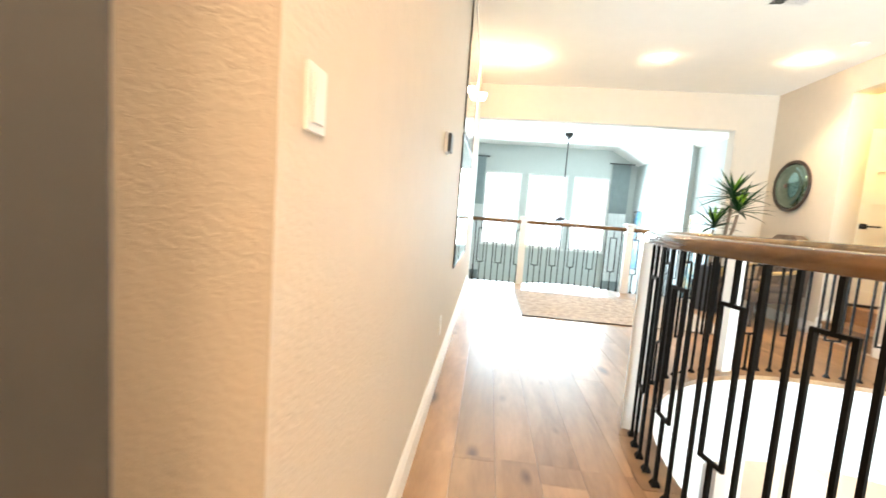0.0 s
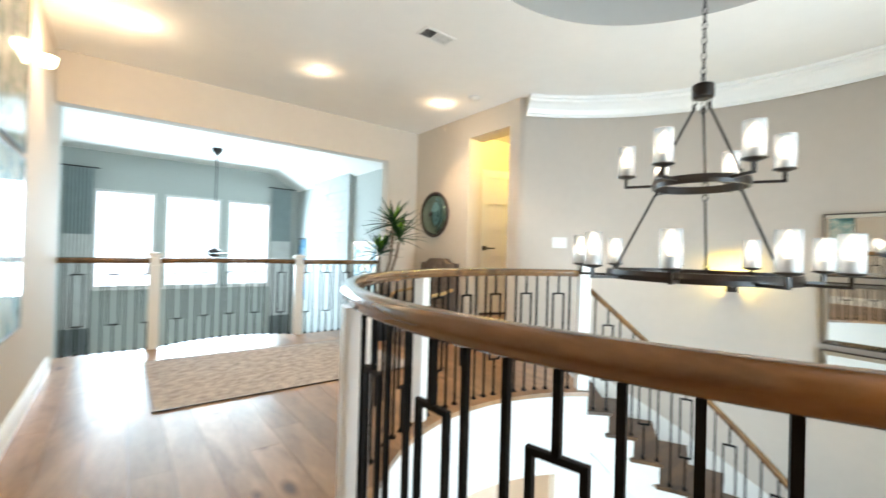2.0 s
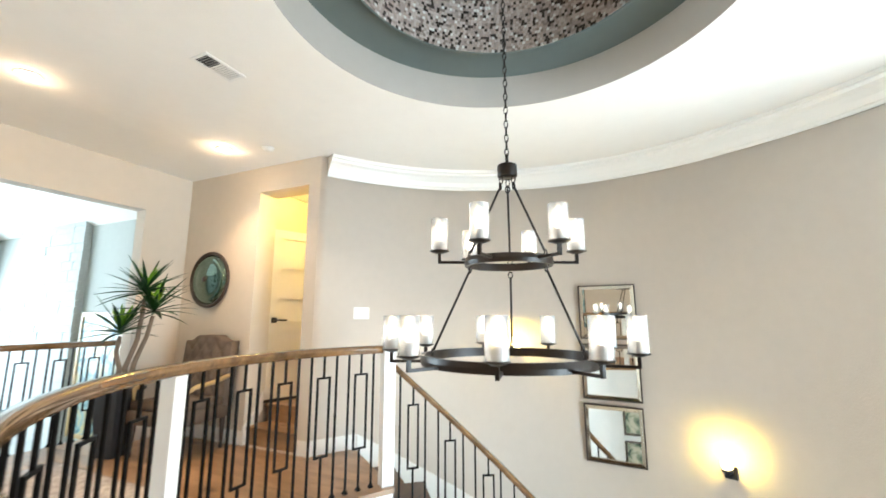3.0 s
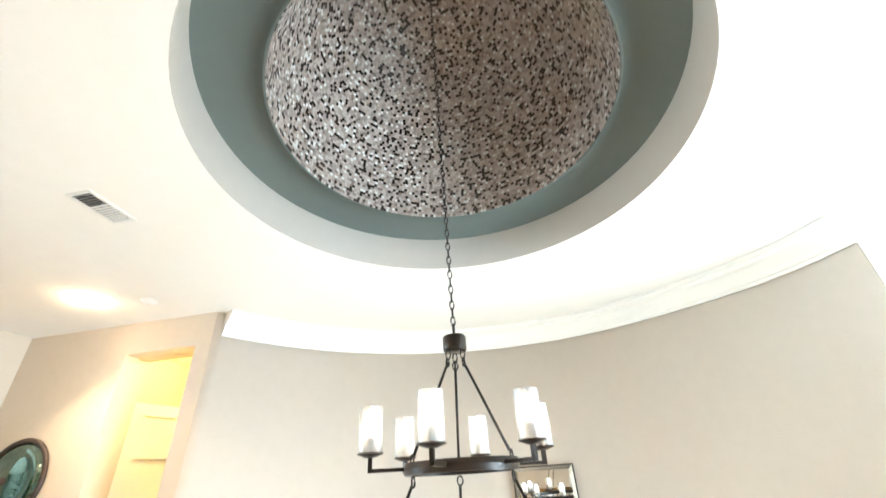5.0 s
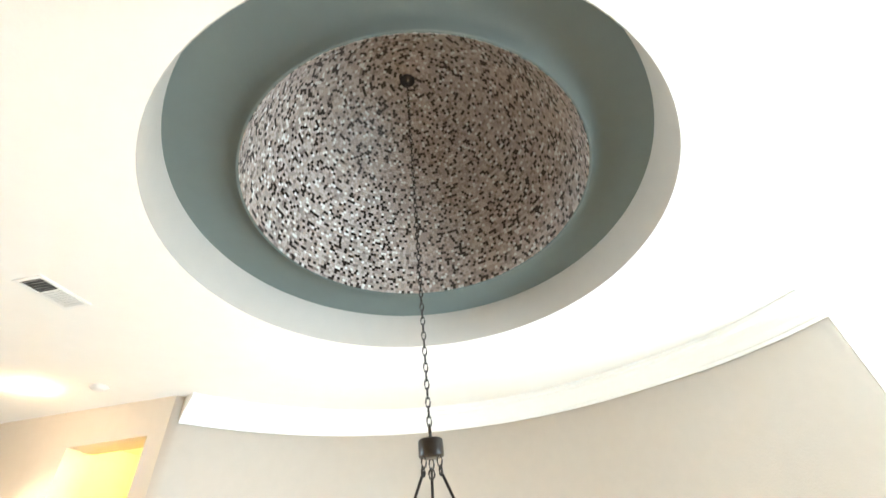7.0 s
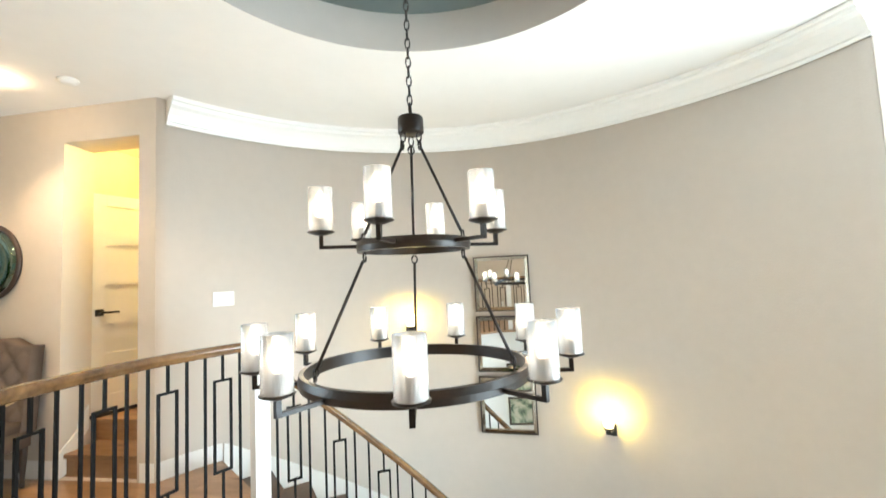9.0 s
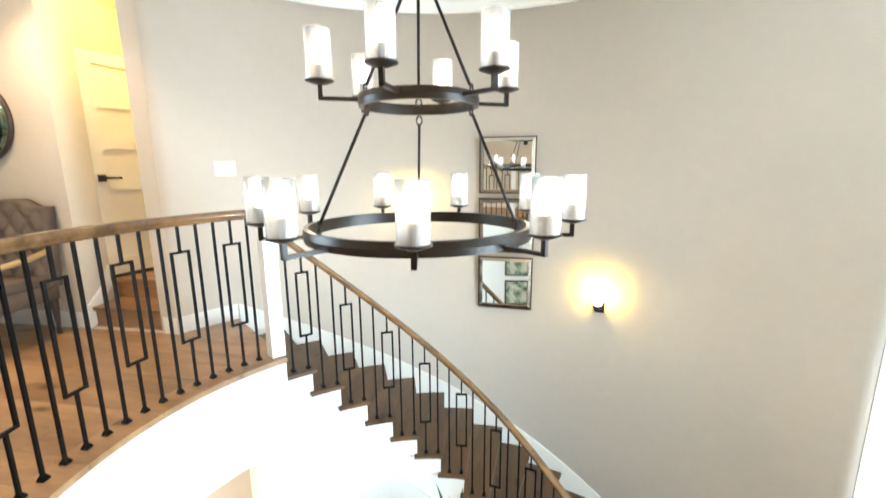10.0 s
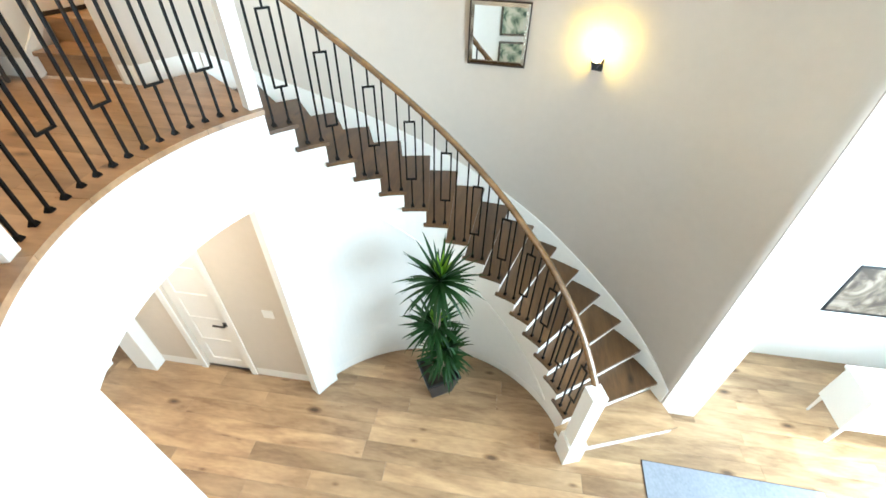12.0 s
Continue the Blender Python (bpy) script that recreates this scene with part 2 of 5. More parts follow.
def box(bm, a, b, m=None):
    vs = [bm.verts.new((x, y, z)) for x in (a[0], b[0]) for y in (a[1], b[1]) for z in (a[2], b[2])]
    fs = [bm.faces.new([vs[i] for i in q]) for q in ((0, 1, 3, 2), (4, 6, 7, 5), (0, 4, 5, 1), (2, 3, 7, 6), (0, 2, 6, 4), (1, 5, 7, 3))]
    if m is not None:
        bmesh.ops.transform(bm, matrix=m, verts=vs)
    return vs


def boxes(*pairs, bevel=0.0):
    bm = bmesh.new()
    for a, b in pairs:
        box(bm, a, b)
    return finish(bm, bevel=bevel)


def prism(bm, pts, z0, z1):
    """An upright prism over a plan outline; z0 and z1 may be lists."""
    n = len(pts)
    lo = [bm.verts.new((p[0], p[1], z0[i] if isinstance(z0, list) else z0)) for i, p in enumerate(pts)]
    hi = [bm.verts.new((p[0], p[1], z1[i] if isinstance(z1, list) else z1)) for i, p in enumerate(pts)]
    bm.faces.new(lo[::-1])
    bm.faces.new(hi)
    for i in range(n):
        j = (i + 1) % n
        bm.faces.new((lo[i], lo[j], hi[j], hi[i]))


def pol(r, a, z=None):
    """A point round the well; the outer wall flares a little towards the foot of the stairs."""
    if r > 2.4 and a < -30:
        s = min(1, (-30 - a) / 30)
        r += 0.10 * s * s * (3 - 2 * s)
    p = (CX + r * math.cos(radians(a)), CY + r * math.sin(radians(a)))
    return p if z is None else (*p, z)


def arc_band(bm, r0, r1, a0, a1, z0, z1, n):
    """A curved wall or board round the well; radii and heights may be functions of the angle."""
    rings = []
    inner = r0 if callable(r0) else lambda a: r0
    outer = r1 if callable(r1) else lambda a: r1
    for i in range(n + 1):
        a = a0 + (a1 - a0) * i / n
        lo = z0(a) if callable(z0) else z0
        hi = z1(a) if callable(z1) else z1
        rings.append([bm.verts.new(pol(r, a, z)) for r, z in ((inner(a), lo), (outer(a), lo), (outer(a), hi), (inner(a), hi))])
    for p, q in zip(rings, rings[1:]):
        for k in range(4):
            bm.faces.new((p[k], p[(k + 1) % 4], q[(k + 1) % 4], q[k]))
    bm.faces.new(rings[0][::-1])
    bm.faces.new(rings[-1])


def sweep(bm, path, profile, closed=False, ups=None):
    """A profile (across, up) drawn along a path of points."""
    rings = []
    n = len(path)
    for i, p in enumerate(path):
        p = Vector(p)
        a = Vector(path[(i - 1) % n] if closed or i else path[0])
        b = Vector(path[(i + 1) % n] if closed or i < n - 1 else path[-1])
        d = (b - a).normalized()
        up = Vector((0, 0, 1)) if abs(d.z) < 0.98 else Vector((0, 1, 0))
        side = d.cross(up).normalized()
        up = side.cross(d) if ups is None else Vector((0, 0, 1))
        rings.append([bm.verts.new(p + side * u + up * v) for u, v in profile])
    m = len(profile)
    for i in range(n if closed else n - 1):
        p, q = rings[i], rings[(i + 1) % n]
        for k in range(m):
            bm.faces.new((p[k], p[(k + 1) % m], q[(k + 1) % m], q[k]))
    if not closed:
        bm.faces.new(rings[0][::-1])
        bm.faces.new(rings[-1])


def round_profile(r, n=8):
    return [(r * math.cos(2 * math.pi * k / n), r * math.sin(2 * math.pi * k / n)) for k in range(n)]


def tube(bm, path, r, n=8, closed=False):
    sweep(bm, path, round_profile(r, n), closed)


def lathe(bm, prof, segs=24, at=(0, 0, 0)):
    """Turns (radius, height) pairs about the upright axis."""
    rings = []
    for r, z in prof:
        if r < 1e-5:
            rings.append([bm.verts.new((at[0], at[1], at[2] + z))])
        else:
            rings.append([bm.verts.new((at[0] + r * math.cos(2 * math.pi * k / segs), at[1] + r * math.sin(2 * math.pi * k / segs), at[2] + z)) for k in range(segs)])
    for p, q in zip(rings, rings[1:]):
        for k in range(segs):
            j = (k + 1) % segs
            if len(p) == 1 and len(q) == 1:
                continue
            if len(p) == 1:
                bm.faces.new((p[0], q[j], q[k]))
            elif len(q) == 1:
                bm.faces.new((p[k], p[j], q[0]))
            else:
                bm.faces.new((p[k], p[j], q[j], q[k]))


def wall_panel(bm, axis, at, thick, lo, hi, z0, z1, holes=()):
    """A straight wall on the plane axis = at .. at + thick, from lo to hi, with rectangular openings (lo, hi, z0, z1)."""
    cuts = sorted({lo, hi, *[v for h in holes for v in h[:2]]})
    for a, b in zip(cuts, cuts[1:]):
        spans, top = [(z0, z1)], None
        for h in holes:
            if h[0] <= a + 1e-6 and b <= h[1] + 1e-6:
                spans = [s for s0, s1 in spans for s in ((s0, min(s1, h[2])), (max(s0, h[3]), s1)) if s[1] - s[0] > 1e-4]
        for s0, s1 in spans:
            if axis == 'x':
                box(bm, (at, a, s0), (at + thick, b, s1))
            else:
                box(bm, (a, at, s0), (b, at + thick, s1))
    bmesh.ops.remove_doubles(bm, verts=bm.verts, dist=1e-4)


# ---- the large structure ----
RW = 2.68                # curved stair wall
XE, YN = 4.0, 6.3        # wall with the door alcove, wall with the wide opening
A_TOP, STEP, RISE = 51.95, 7.04, 0.19
A_WALL_S = -64.6


def well_edge(a, out=0.0):
    """The stairs' inner edge draws in a little towards the foot."""
    return 1.606 + 0.0014 * a + out



# west wall of the landing, its end face towards the entry, and the wall stub of the opening
bm = bmesh.new()
wall_panel(bm, 'x', -0.16, 0.16, 0.594, 6.75, Z0, Z1)
structure("wall_west", bm, WALL, "long beige plaster wall with fine hand texture", "wall")
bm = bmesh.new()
# Near stub, angled to fit the camera's view; its shade is painted dark.
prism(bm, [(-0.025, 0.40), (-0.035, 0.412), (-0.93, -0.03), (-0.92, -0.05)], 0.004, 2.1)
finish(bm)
structure("entry_stub", bm, material("stub_shade_paint", (0.052, 0.055, 0.058), 0.6, var=0.05), "near stub beside the entry, its shade put into a dark colour", "door")
bm = boxes(((-1.6, 0.594, Z0), (-0.16, 0.75, Z1)), ((-1.75, -3.9, Z0), (-1.6, 0.75, Z1)))
structure("wall_entry", bm, WALL, "beige plaster wall of the side passage", "wall")
bm = bmesh.new()
wall_panel(bm, 'y', YN, 0.16, 0.002, XE + 1.6, Z0, Z1, [(0.002, 3.5, Z0, 2.47)])
structure("wall_north", bm, WALL, "beige plaster wall with a wide square opening", "wall")
bm = bmesh.new()
wall_panel(bm, 'x', XE, 0.14, 4.272, YN - 0.002, -0.3, Z1, [(4.42, 5.12, 0.0, 2.66)])
structure("wall_east", bm, WALL, "beige plaster wall with a tall door alcove", "wall")
bm = bmesh.new()
arc_band(bm, RW, RW + 0.16, A_WALL_S, 62.25, Z0, Z1 + 0.02, 72)
for fc in finish(bm).faces:
    fc.smooth = abs(fc.normal.z) < 0.5
structure("wall_curved", bm, GREY, "tall curved greige plaster wall beside the stairs", "wall")
# south-east pier and its return
P0 = pol(RW, A_WALL_S)
bm = boxes(((P0[0] - 0.008, P0[1] - 0.42, Z0), (P0[0] + 0.35, P0[1] - 0.004, Z1)))
structure("wall_pier", bm, GREY, "pale plaster pier at the foot of the stairs", "wall")
bm = bmesh.new()
wall_panel(bm, 'x', 5.0, 0.15, -4.0, 0.2, Z0, Z1)
structure("wall_foyer_east", bm, WHITEWALL, "white plaster wall of the entrance hall", "wall")
bm = bmesh.new()
wall_panel(bm, 'y', -4.0, 0.15, -1.75, 5.15, Z0, Z1, [(0.6, 3.9, Z0 + 0.1, 1.2)])
structure("wall_south", bm, WHITEWALL, "white plaster wall with tall front windows", "wall")
bm = boxes(((P0[0] + 0.35, P0[1] - 0.2, 0.0), (5.0, P0[1] - 0.05, Z1)), ((P0[0] - 0.008, -4.0, -0.35), (P0[0] + 0.1, P0[1] - 0.42, Z1)))
structure("wall_above_hall", bm, GREY, "greige plaster wall above the hall opening", "wall")
# great room shell
bm = bmesh.new()
wall_panel(bm, 'y', 12.5, 0.2, -2.6, 4.6, Z0, 3.4, [(0.05, 1.12, 0.2, 2.33), (1.3, 2.44, 0.2, 2.33), (2.6, 3.62, 0.2, 2.33)])
structure("wall_great_room_north", bm, ROOM, "grey plaster wall with three tall windows", "wall")
bm = boxes(((4.3, YN + 0.16, Z0), (4.45, 12.5, 3.4)))
structure("wall_great_room_east", bm, ROOM, "grey plaster wall beside the stone chimney", "wall")
bm = boxes(((-2.75, 6.9, Z0), (-2.6, 12.5, 3.4)), ((-2.75, 6.75, Z0), (-0.0, 6.9, 3.4)))
structure("wall_great_room_west", bm, ROOM, "grey plaster wall of the great room", "wall")
bm = boxes(((-2.75, YN + 0.161, 3.12), (3.55, 12.7, 3.3)))
prism(bm, [(3.55, YN + 0.161), (4.45, YN + 0.161), (4.45, 12.7), (3.55, 12.7)], [3.12, 2.62, 2.62, 3.12], [3.3, 3.3, 3.3, 3.3])
structure("ceiling_great_room", finish(bm), CEIL, "white vaulted plaster ceiling", "ceiling")
bm = boxes(((-2.75, 6.0, Z0 - 0.1), (4.45, 12.7, Z0 - 0.002)))
structure("floor_great_room", bm, LOWFLOOR, "light oak floor of the great room", "floor")

# ceiling with a round opening, recess, painted ring and tiled dome
bm = bmesh.new()
RO, NSEG = 1.236, 96
xs, ys = (-1.75, 5.75), (-4.0, YN)
inner = [bm.verts.new((DX + RO * math.cos(2 * math.pi * k / NSEG), DY + RO * math.sin(2 * math.pi * k / NSEG), Z1)) for k in range(NSEG)]
outer = []
for k in range(NSEG):
    c, s = math.cos(2 * math.pi * k / NSEG), math.sin(2 * math.pi * k / NSEG)
    d = min(((xs[1] if c > 0 else xs[0]) - DX) / c if abs(c) > 1e-6 else 1e9, ((ys[1] if s > 0 else ys[0]) - DY) / s if abs(s) > 1e-6 else 1e9)
    outer.append(bm.verts.new((DX + c * d, DY + s * d, Z1)))
for k in range(NSEG):
    j = (k + 1) % NSEG
    bm.faces.new((inner[k], outer[k], outer[j], inner[j]))
for cx, cy in ((xs[0], ys[0]), (xs[0], ys[1]), (xs[1], ys[0]), (xs[1], ys[1])):
    c = bm.verts.new((cx, cy, Z1))
    near = sorted(outer, key=lambda v: (v.co - c.co).length)[:24]
    ex = [v for v in near if abs(v.co.x - cx) < 1e-4]
    ey = [v for v in near if abs(v.co.y - cy) < 1e-4]
    if ex and ey:
        bm.faces.new((c, min(ex, key=lambda v: (v.co - c.co).length), min(ey, key=lambda v: (v.co - c.co).length)))
ceil_ob = structure("ceiling", finish(bm), CEIL, "white textured ceiling with a round opening", "ceiling")
# Unseen box added over the ceiling to keep out sun and sky.
bm = boxes(((-1.75, -4.0, 4.8), (5.15, YN, 4.9)), ((-1.75, -4.0, Z1 + 0.01), (-1.6, YN, 4.8)), ((5.0, -4.0, Z1 + 0.01), (5.15, YN, 4.8)),
           ((-1.6, -4.0, Z1 + 0.01), (5.0, -3.85, 4.8)), ((-1.6, YN - 0.15, Z1 + 0.01), (5.0, YN, 4.8)))
structure("roof_light_block", bm, CEIL, "unseen box above the ceiling that keeps out daylight", "roof")
bm = bmesh.new()
lathe(bm, [(RO, 0), (RO - 0.004, 0.004), (RO - 0.012, 0.255), (RO - 0.012, 0.29)], 96, (DX, DY, Z1))
structure("ceiling_recess", finish(bm, True), SHADEGREY, "curved side of the round ceiling recess, shade put into its grey", "ceiling")
bm = bmesh.new()
lathe(bm, [(1.226, 0.254), (1.17, 0.275), (1.08, 0.30), (1.0, 0.302), (0.95, 0.285), (0.932, 0.262), (0.918, 0.258), (0.914, 0.28)], 96, (DX, DY, Z1))
structure("ceiling_ring", finish(bm, True), TEAL, "grey-green painted cove ring round the dome", "ceiling")
DR, DH, DZ = 0.916, 1.32, Z1 + 0.265
bm = bmesh.new()
lathe(bm, [(DR * math.cos(t * math.pi / 48) + 0.004, DH * math.sin(t * math.pi / 48) + 0.004) for t in range(24)] + [(0, DH + 0.004)], 64, (DX, DY, DZ))
structure("ceiling_dome", finish(bm, True), GROUT, "grout bed of the tiled dome", "ceiling")
# mosaic pieces of the dome
verts, faces = [], []
PITCH, GAP = 0.0208, 0.0018
th, rowi = 0.0, 0
rnd = random.Random(4)
while th < math.pi / 2 - 0.02:
    def dome(tt, ph, inset=0.0):
        r, z = (DR - inset) * math.cos(tt), (DH - inset) * math.sin(tt)
        return (DX + r * math.cos(ph), DY + r * math.sin(ph), DZ + z)
    dth = PITCH / math.hypot(DR * math.sin(th), DH * math.cos(th))
    rr = DR * math.cos(th + dth / 2)
    n = max(4, int(2 * math.pi * rr / PITCH))
    ph0, g = rnd.random(), GAP / PITCH / 2
    for k in range(n):
        p0, p1 = ph0 + 2 * math.pi * (k + g) / n, ph0 + 2 * math.pi * (k + 1 - g) / n
        t0, t1 = th + dth * g, th + dth * (1 - g)
        b0, e = len(verts), 0.003 + 0.0012 * rnd.random()
        verts += [dome(t0, p0, 0), dome(t0, p1, 0), dome(t1, p1, 0), dome(t1, p0, 0), dome(t0, p0, e), dome(t0, p1, e), dome(t1, p1, e), dome(t1, p0, e)]
        faces += [(b0 + 4, b0 + 5, b0 + 6, b0 + 7), (b0, b0 + 1, b0 + 5, b0 + 4), (b0 + 1, b0 + 2, b0 + 6, b0 + 5), (b0 + 2, b0 + 3, b0 + 7, b0 + 6), (b0 + 3, b0, b0 + 4, b0 + 7)]
    th += dth
me = bpy.data.meshes.new("ceiling_mosaic")
me.from_pydata(verts, [], faces)
me.materials.append(TILES)
tagged(new("ceiling_mosaic", me), "domed ceiling of small grey, white and brown mosaic tiles", "ceiling", kind="structure")

# crown moulding on the curved wall
prof = [(0.0, 0.0), (0.012, 0.0), (0.016, 0.022), (0.03, 0.03), (0.05, 0.075), (0.085, 0.12), (0.115, 0.14), (0.12, 0.165), (0.14, 0.172), (0.14, 0.205), (0.0, 0.205)]
bm = bmesh.new()
rings = []
for i in range(73):
    a = A_WALL_S - 0.3 + (61.1 - A_WALL_S) * i / 72
    rings.append([bm.verts.new(pol(RW - 0.001 - u, a, Z1 - 0.207 + v)) for u, v in prof])
for p, q in zip(rings, rings[1:]):
    for k in range(len(prof)):
        j = (k + 1) % len(prof)
        bm.faces.new((p[k], p[j], q[j], q[k]))
bm.faces.new(rings[0])
bm.faces.new(rings[-1])
structure("crown_moulding", finish(bm), TRIM, "white moulded crown along the curved wall", "trim")
bm = bmesh.new()
prof2 = [(u, v) for u, v in prof]
sweep(bm, [(P0[0] - 0.010, P0[1] - 0.002, Z1 - 0.207), (P0[0] - 0.010, -3.99, Z1 - 0.207)], [(-u, v) for u, v in prof2], ups=1)
structure("crown_moulding_south", finish(bm), TRIM, "white moulded crown beyond the curved wall", "trim")

# landing slab, white drum below it with the hall opening
RN = 1.60
bm = bmesh.new()
arc_band(bm, 1.645, 1.765, 116.6, 222.0, Z0, -0.04, 48)
arc_band(bm, 1.645, 1.765, 61.6, 116.6, -0.72, -0.04, 24)
arc_band(bm, 1.645, 1.765, 52.0, 61.6, Z0, -0.04, 6)
structure("wall_drum", finish(bm), WHITEWALL, "white curved wall and fascia below the landing", "wall")


bm = bmesh.new()
arc_band(bm, lambda a: well_edge(a, 0.038), lambda a: well_edge(a, 0.11), -62.0, 52.0, Z0, lambda a: -RISE * (A_TOP - a) / STEP - 0.3, 60)
structure("wall_under_stairs", finish(bm), WHITEWALL, "white curved wall below the stairs", "wall")
bm = bmesh.new()
n = 60
top = [pol(1.77, 52 + 170 * k / n) for k in range(n + 1)]
far = []
for k, (x, y) in enumerate(top):
    c, s = x - CX, y - CY
    d = min(((XE + 0.5 if c > 0 else -1.6) - CX) / c if abs(c) > 1e-6 else 1e9, ((6.25 if s > 0 else -1.4) - CY) / s if abs(s) > 1e-6 else 1e9)
    far.append((CX + c * d, CY + s * d))
for k in range(n):
    prism(bm, [top[k], top[k + 1], far[k + 1], far[k]], -0.36, -0.03)
box(bm, (-1.6, 6.0, -0.36), (XE, 6.78, -0.031))
structure("landing_slab", finish(bm), CEIL, "white plaster underside of the upper landing", "ceiling")
# lower hall beyond the opening
bm = bmesh.new()
wall_panel(bm, 'x', 3.69, 0.14, 3.42, 5.78, Z0, -0.36, [(4.26, 4.85, Z0, -1.28)])
structure("wall_hall_east", bm, WALL, "beige wall of the lower hall with a white door", "wall")
bm = boxes(((3.54, 5.44, Z0), (3.69, 5.71, -0.36)))
structure("wall_hall_corner", bm, WHITEWALL, "white wall corner in the lower hall", "wall")
bm = boxes(((-1.6, 6.05, Z0), (3.55, 6.2, -0.36)))
structure("wall_hall_north", bm, WHITEWALL, "white wall closing the lower hall", "wall")
bm = boxes(((-1.75, -4.0, Z0 - 0.2), (5.2, 6.3, Z0 - 0.03)))
structure("floor_base", bm, LOWFLOOR, "solid base of the lower floor", "floor")
# Window glare is put into the ground here as a pale colour.
bm = boxes(((-200, -200, Z0 - 0.6), (200, 200, Z0 - 0.25)))
structure("ground", bm, material("pale_glare_ground", (0.42, 0.41, 0.38), 0.95, var=0.2, scale=3), "plain ground made pale to keep the windows bright", "ground")
# Glowing sheet added outside to fill the north windows with white.
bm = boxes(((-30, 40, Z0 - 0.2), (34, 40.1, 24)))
structure("backdrop", bm, OUTSIDE, "plain glowing sheet that whitens the windows", "backdrop")
# landing south closing wall
bm = boxes(((-1.6, -1.5, -0.36), (1.42, -1.4, Z1)), ((1.36, -1.4, -0.36), (1.42, 0.72, Z1)))
structure("wall_landing_south", bm, WALL, "beige plaster wall closing the landing", "wall")

# baseboards
def baseboard(name, pts, h=0.14, t=0.018, label="white painted baseboard"):
    b = bmesh.new()
    sweep(b, pts, [(0, 0), (-t, 0), (-t, h * 0.72), (-t * 0.75, h * 0.8), (-t * 0.6, h * 0.9), (-t * 0.25, h), (0, h)], ups=1)
    return structure(name, finish(b), TRIM, label, "trim")


baseboard("baseboard_west", [(0.001, 6.29, 0.0), (0.001, 0.6, 0.0)])
baseboard("baseboard_east", [(XE - 0.001, 5.13, 0.0), (XE - 0.001, YN - 0.005, 0.0)][::-1])
baseboard("baseboard_east_end", [(XE - 0.001, 4.40, 0.0), (XE - 0.001, 4.275, 0.0)])
baseboard("baseboard_landing_curve", [pol(RW - 0.001, a, 0.0) for a in (62.0, 60, 58, 56, 54, 52.1)])
baseboard("baseboard_hall", [(3.689, 5.43, Z0), (3.689, 4.93, Z0)])
baseboard("baseboard_hall_end", [(3.689, 4.18, Z0), (3.689, 3.46, Z0)])
baseboard("baseboard_under_stairs", [pol(well_edge(a, 0.037), a, Z0) for a in range(51, -60, -3)], 0.12)

# ---- staircase ----


def nose_z(a):
    return -RISE * (A_TOP - a) / STEP


stairs = thing("staircase", "curved staircase with brown oak treads and white risers", "staircase", kind="structure")
for k in range(1, 17):
    a0, a1 = A_TOP - STEP * (k - 1), A_TOP - STEP * k
    bm = bmesh.new()
    arc_band(bm, well_edge, RW - 0.02, a1 - 0.9, a0 + 0.9, -RISE * k - 0.03, -RISE * k, 4)
    part("tread", finish(bm, bevel=0.006), TREAD, stairs, "dark brown oak tread" if k == 1 else "")
    bm = bmesh.new()
    arc_band(bm, lambda a: well_edge(a, 0.05), RW - 0.02, a1, a1 + 0.5, -RISE * (k + 1), -RISE * k - 0.034, 1)
    part("riser", finish(bm), TRIM, stairs)
    bm = bmesh.new()
    arc_band(bm, lambda a: well_edge(a, 0.034), lambda a: well_edge(a, 0.09), a1, a0, lambda a: nose_z(a) - 0.52, -RISE * k - 0.035, 2)
    part("stringer", finish(bm), TRIM, stairs)
bm = bmesh.new()
arc_band(bm, 1.46, RW - 0.01, -70.6, A_TOP - STEP * 16 - 0.2, -RISE * 17 - 0.034, -RISE * 17, 8)
part("starting_tread", finish(bm, bevel=0.008), LOWFLOOR, stairs, "broad light oak bottom tread")
bm = bmesh.new()
arc_band(bm, 1.49, RW - 0.01, -69.9, A_TOP - STEP * 16 - 0.2, Z0, -RISE * 17 - 0.035, 8)
part("riser", finish(bm), TRIM, stairs)
bm = bmesh.new()
arc_band(bm, RW - 0.019, RW - 0.001, -64.4, A_TOP, lambda a: max(Z0, nose_z(a) - 0.45), lambda a: min(0.14, nose_z(a) + 0.14), 60)
part("skirt_board", finish(bm), TRIM, stairs, "white painted skirt board along the wall")
bm = bmesh.new()
bead = [pol(well_edge(a, 0.030), a, max(Z0 + 0.02, nose_z(a) - 0.515)) for a in range(50, -52, -3)]
tube(bm, bead, 0.008, 6)
part("stringer_bead", finish(bm, True), TRIM, stairs)

# ---- balustrades ----
HR = [(-0.020, 0), (0.020, 0), (0.026, 0.008), (0.024, 0.016), (0.033, 0.024), (0.035, 0.038), (0.030, 0.052), (0.018, 0.060), (0, 0.063),
      (-0.018, 0.060), (-0.030, 0.052), (-0.035, 0.038), (-0.033, 0.024), (-0.024, 0.016), (-0.026, 0.008)]
BAR = 0.0068


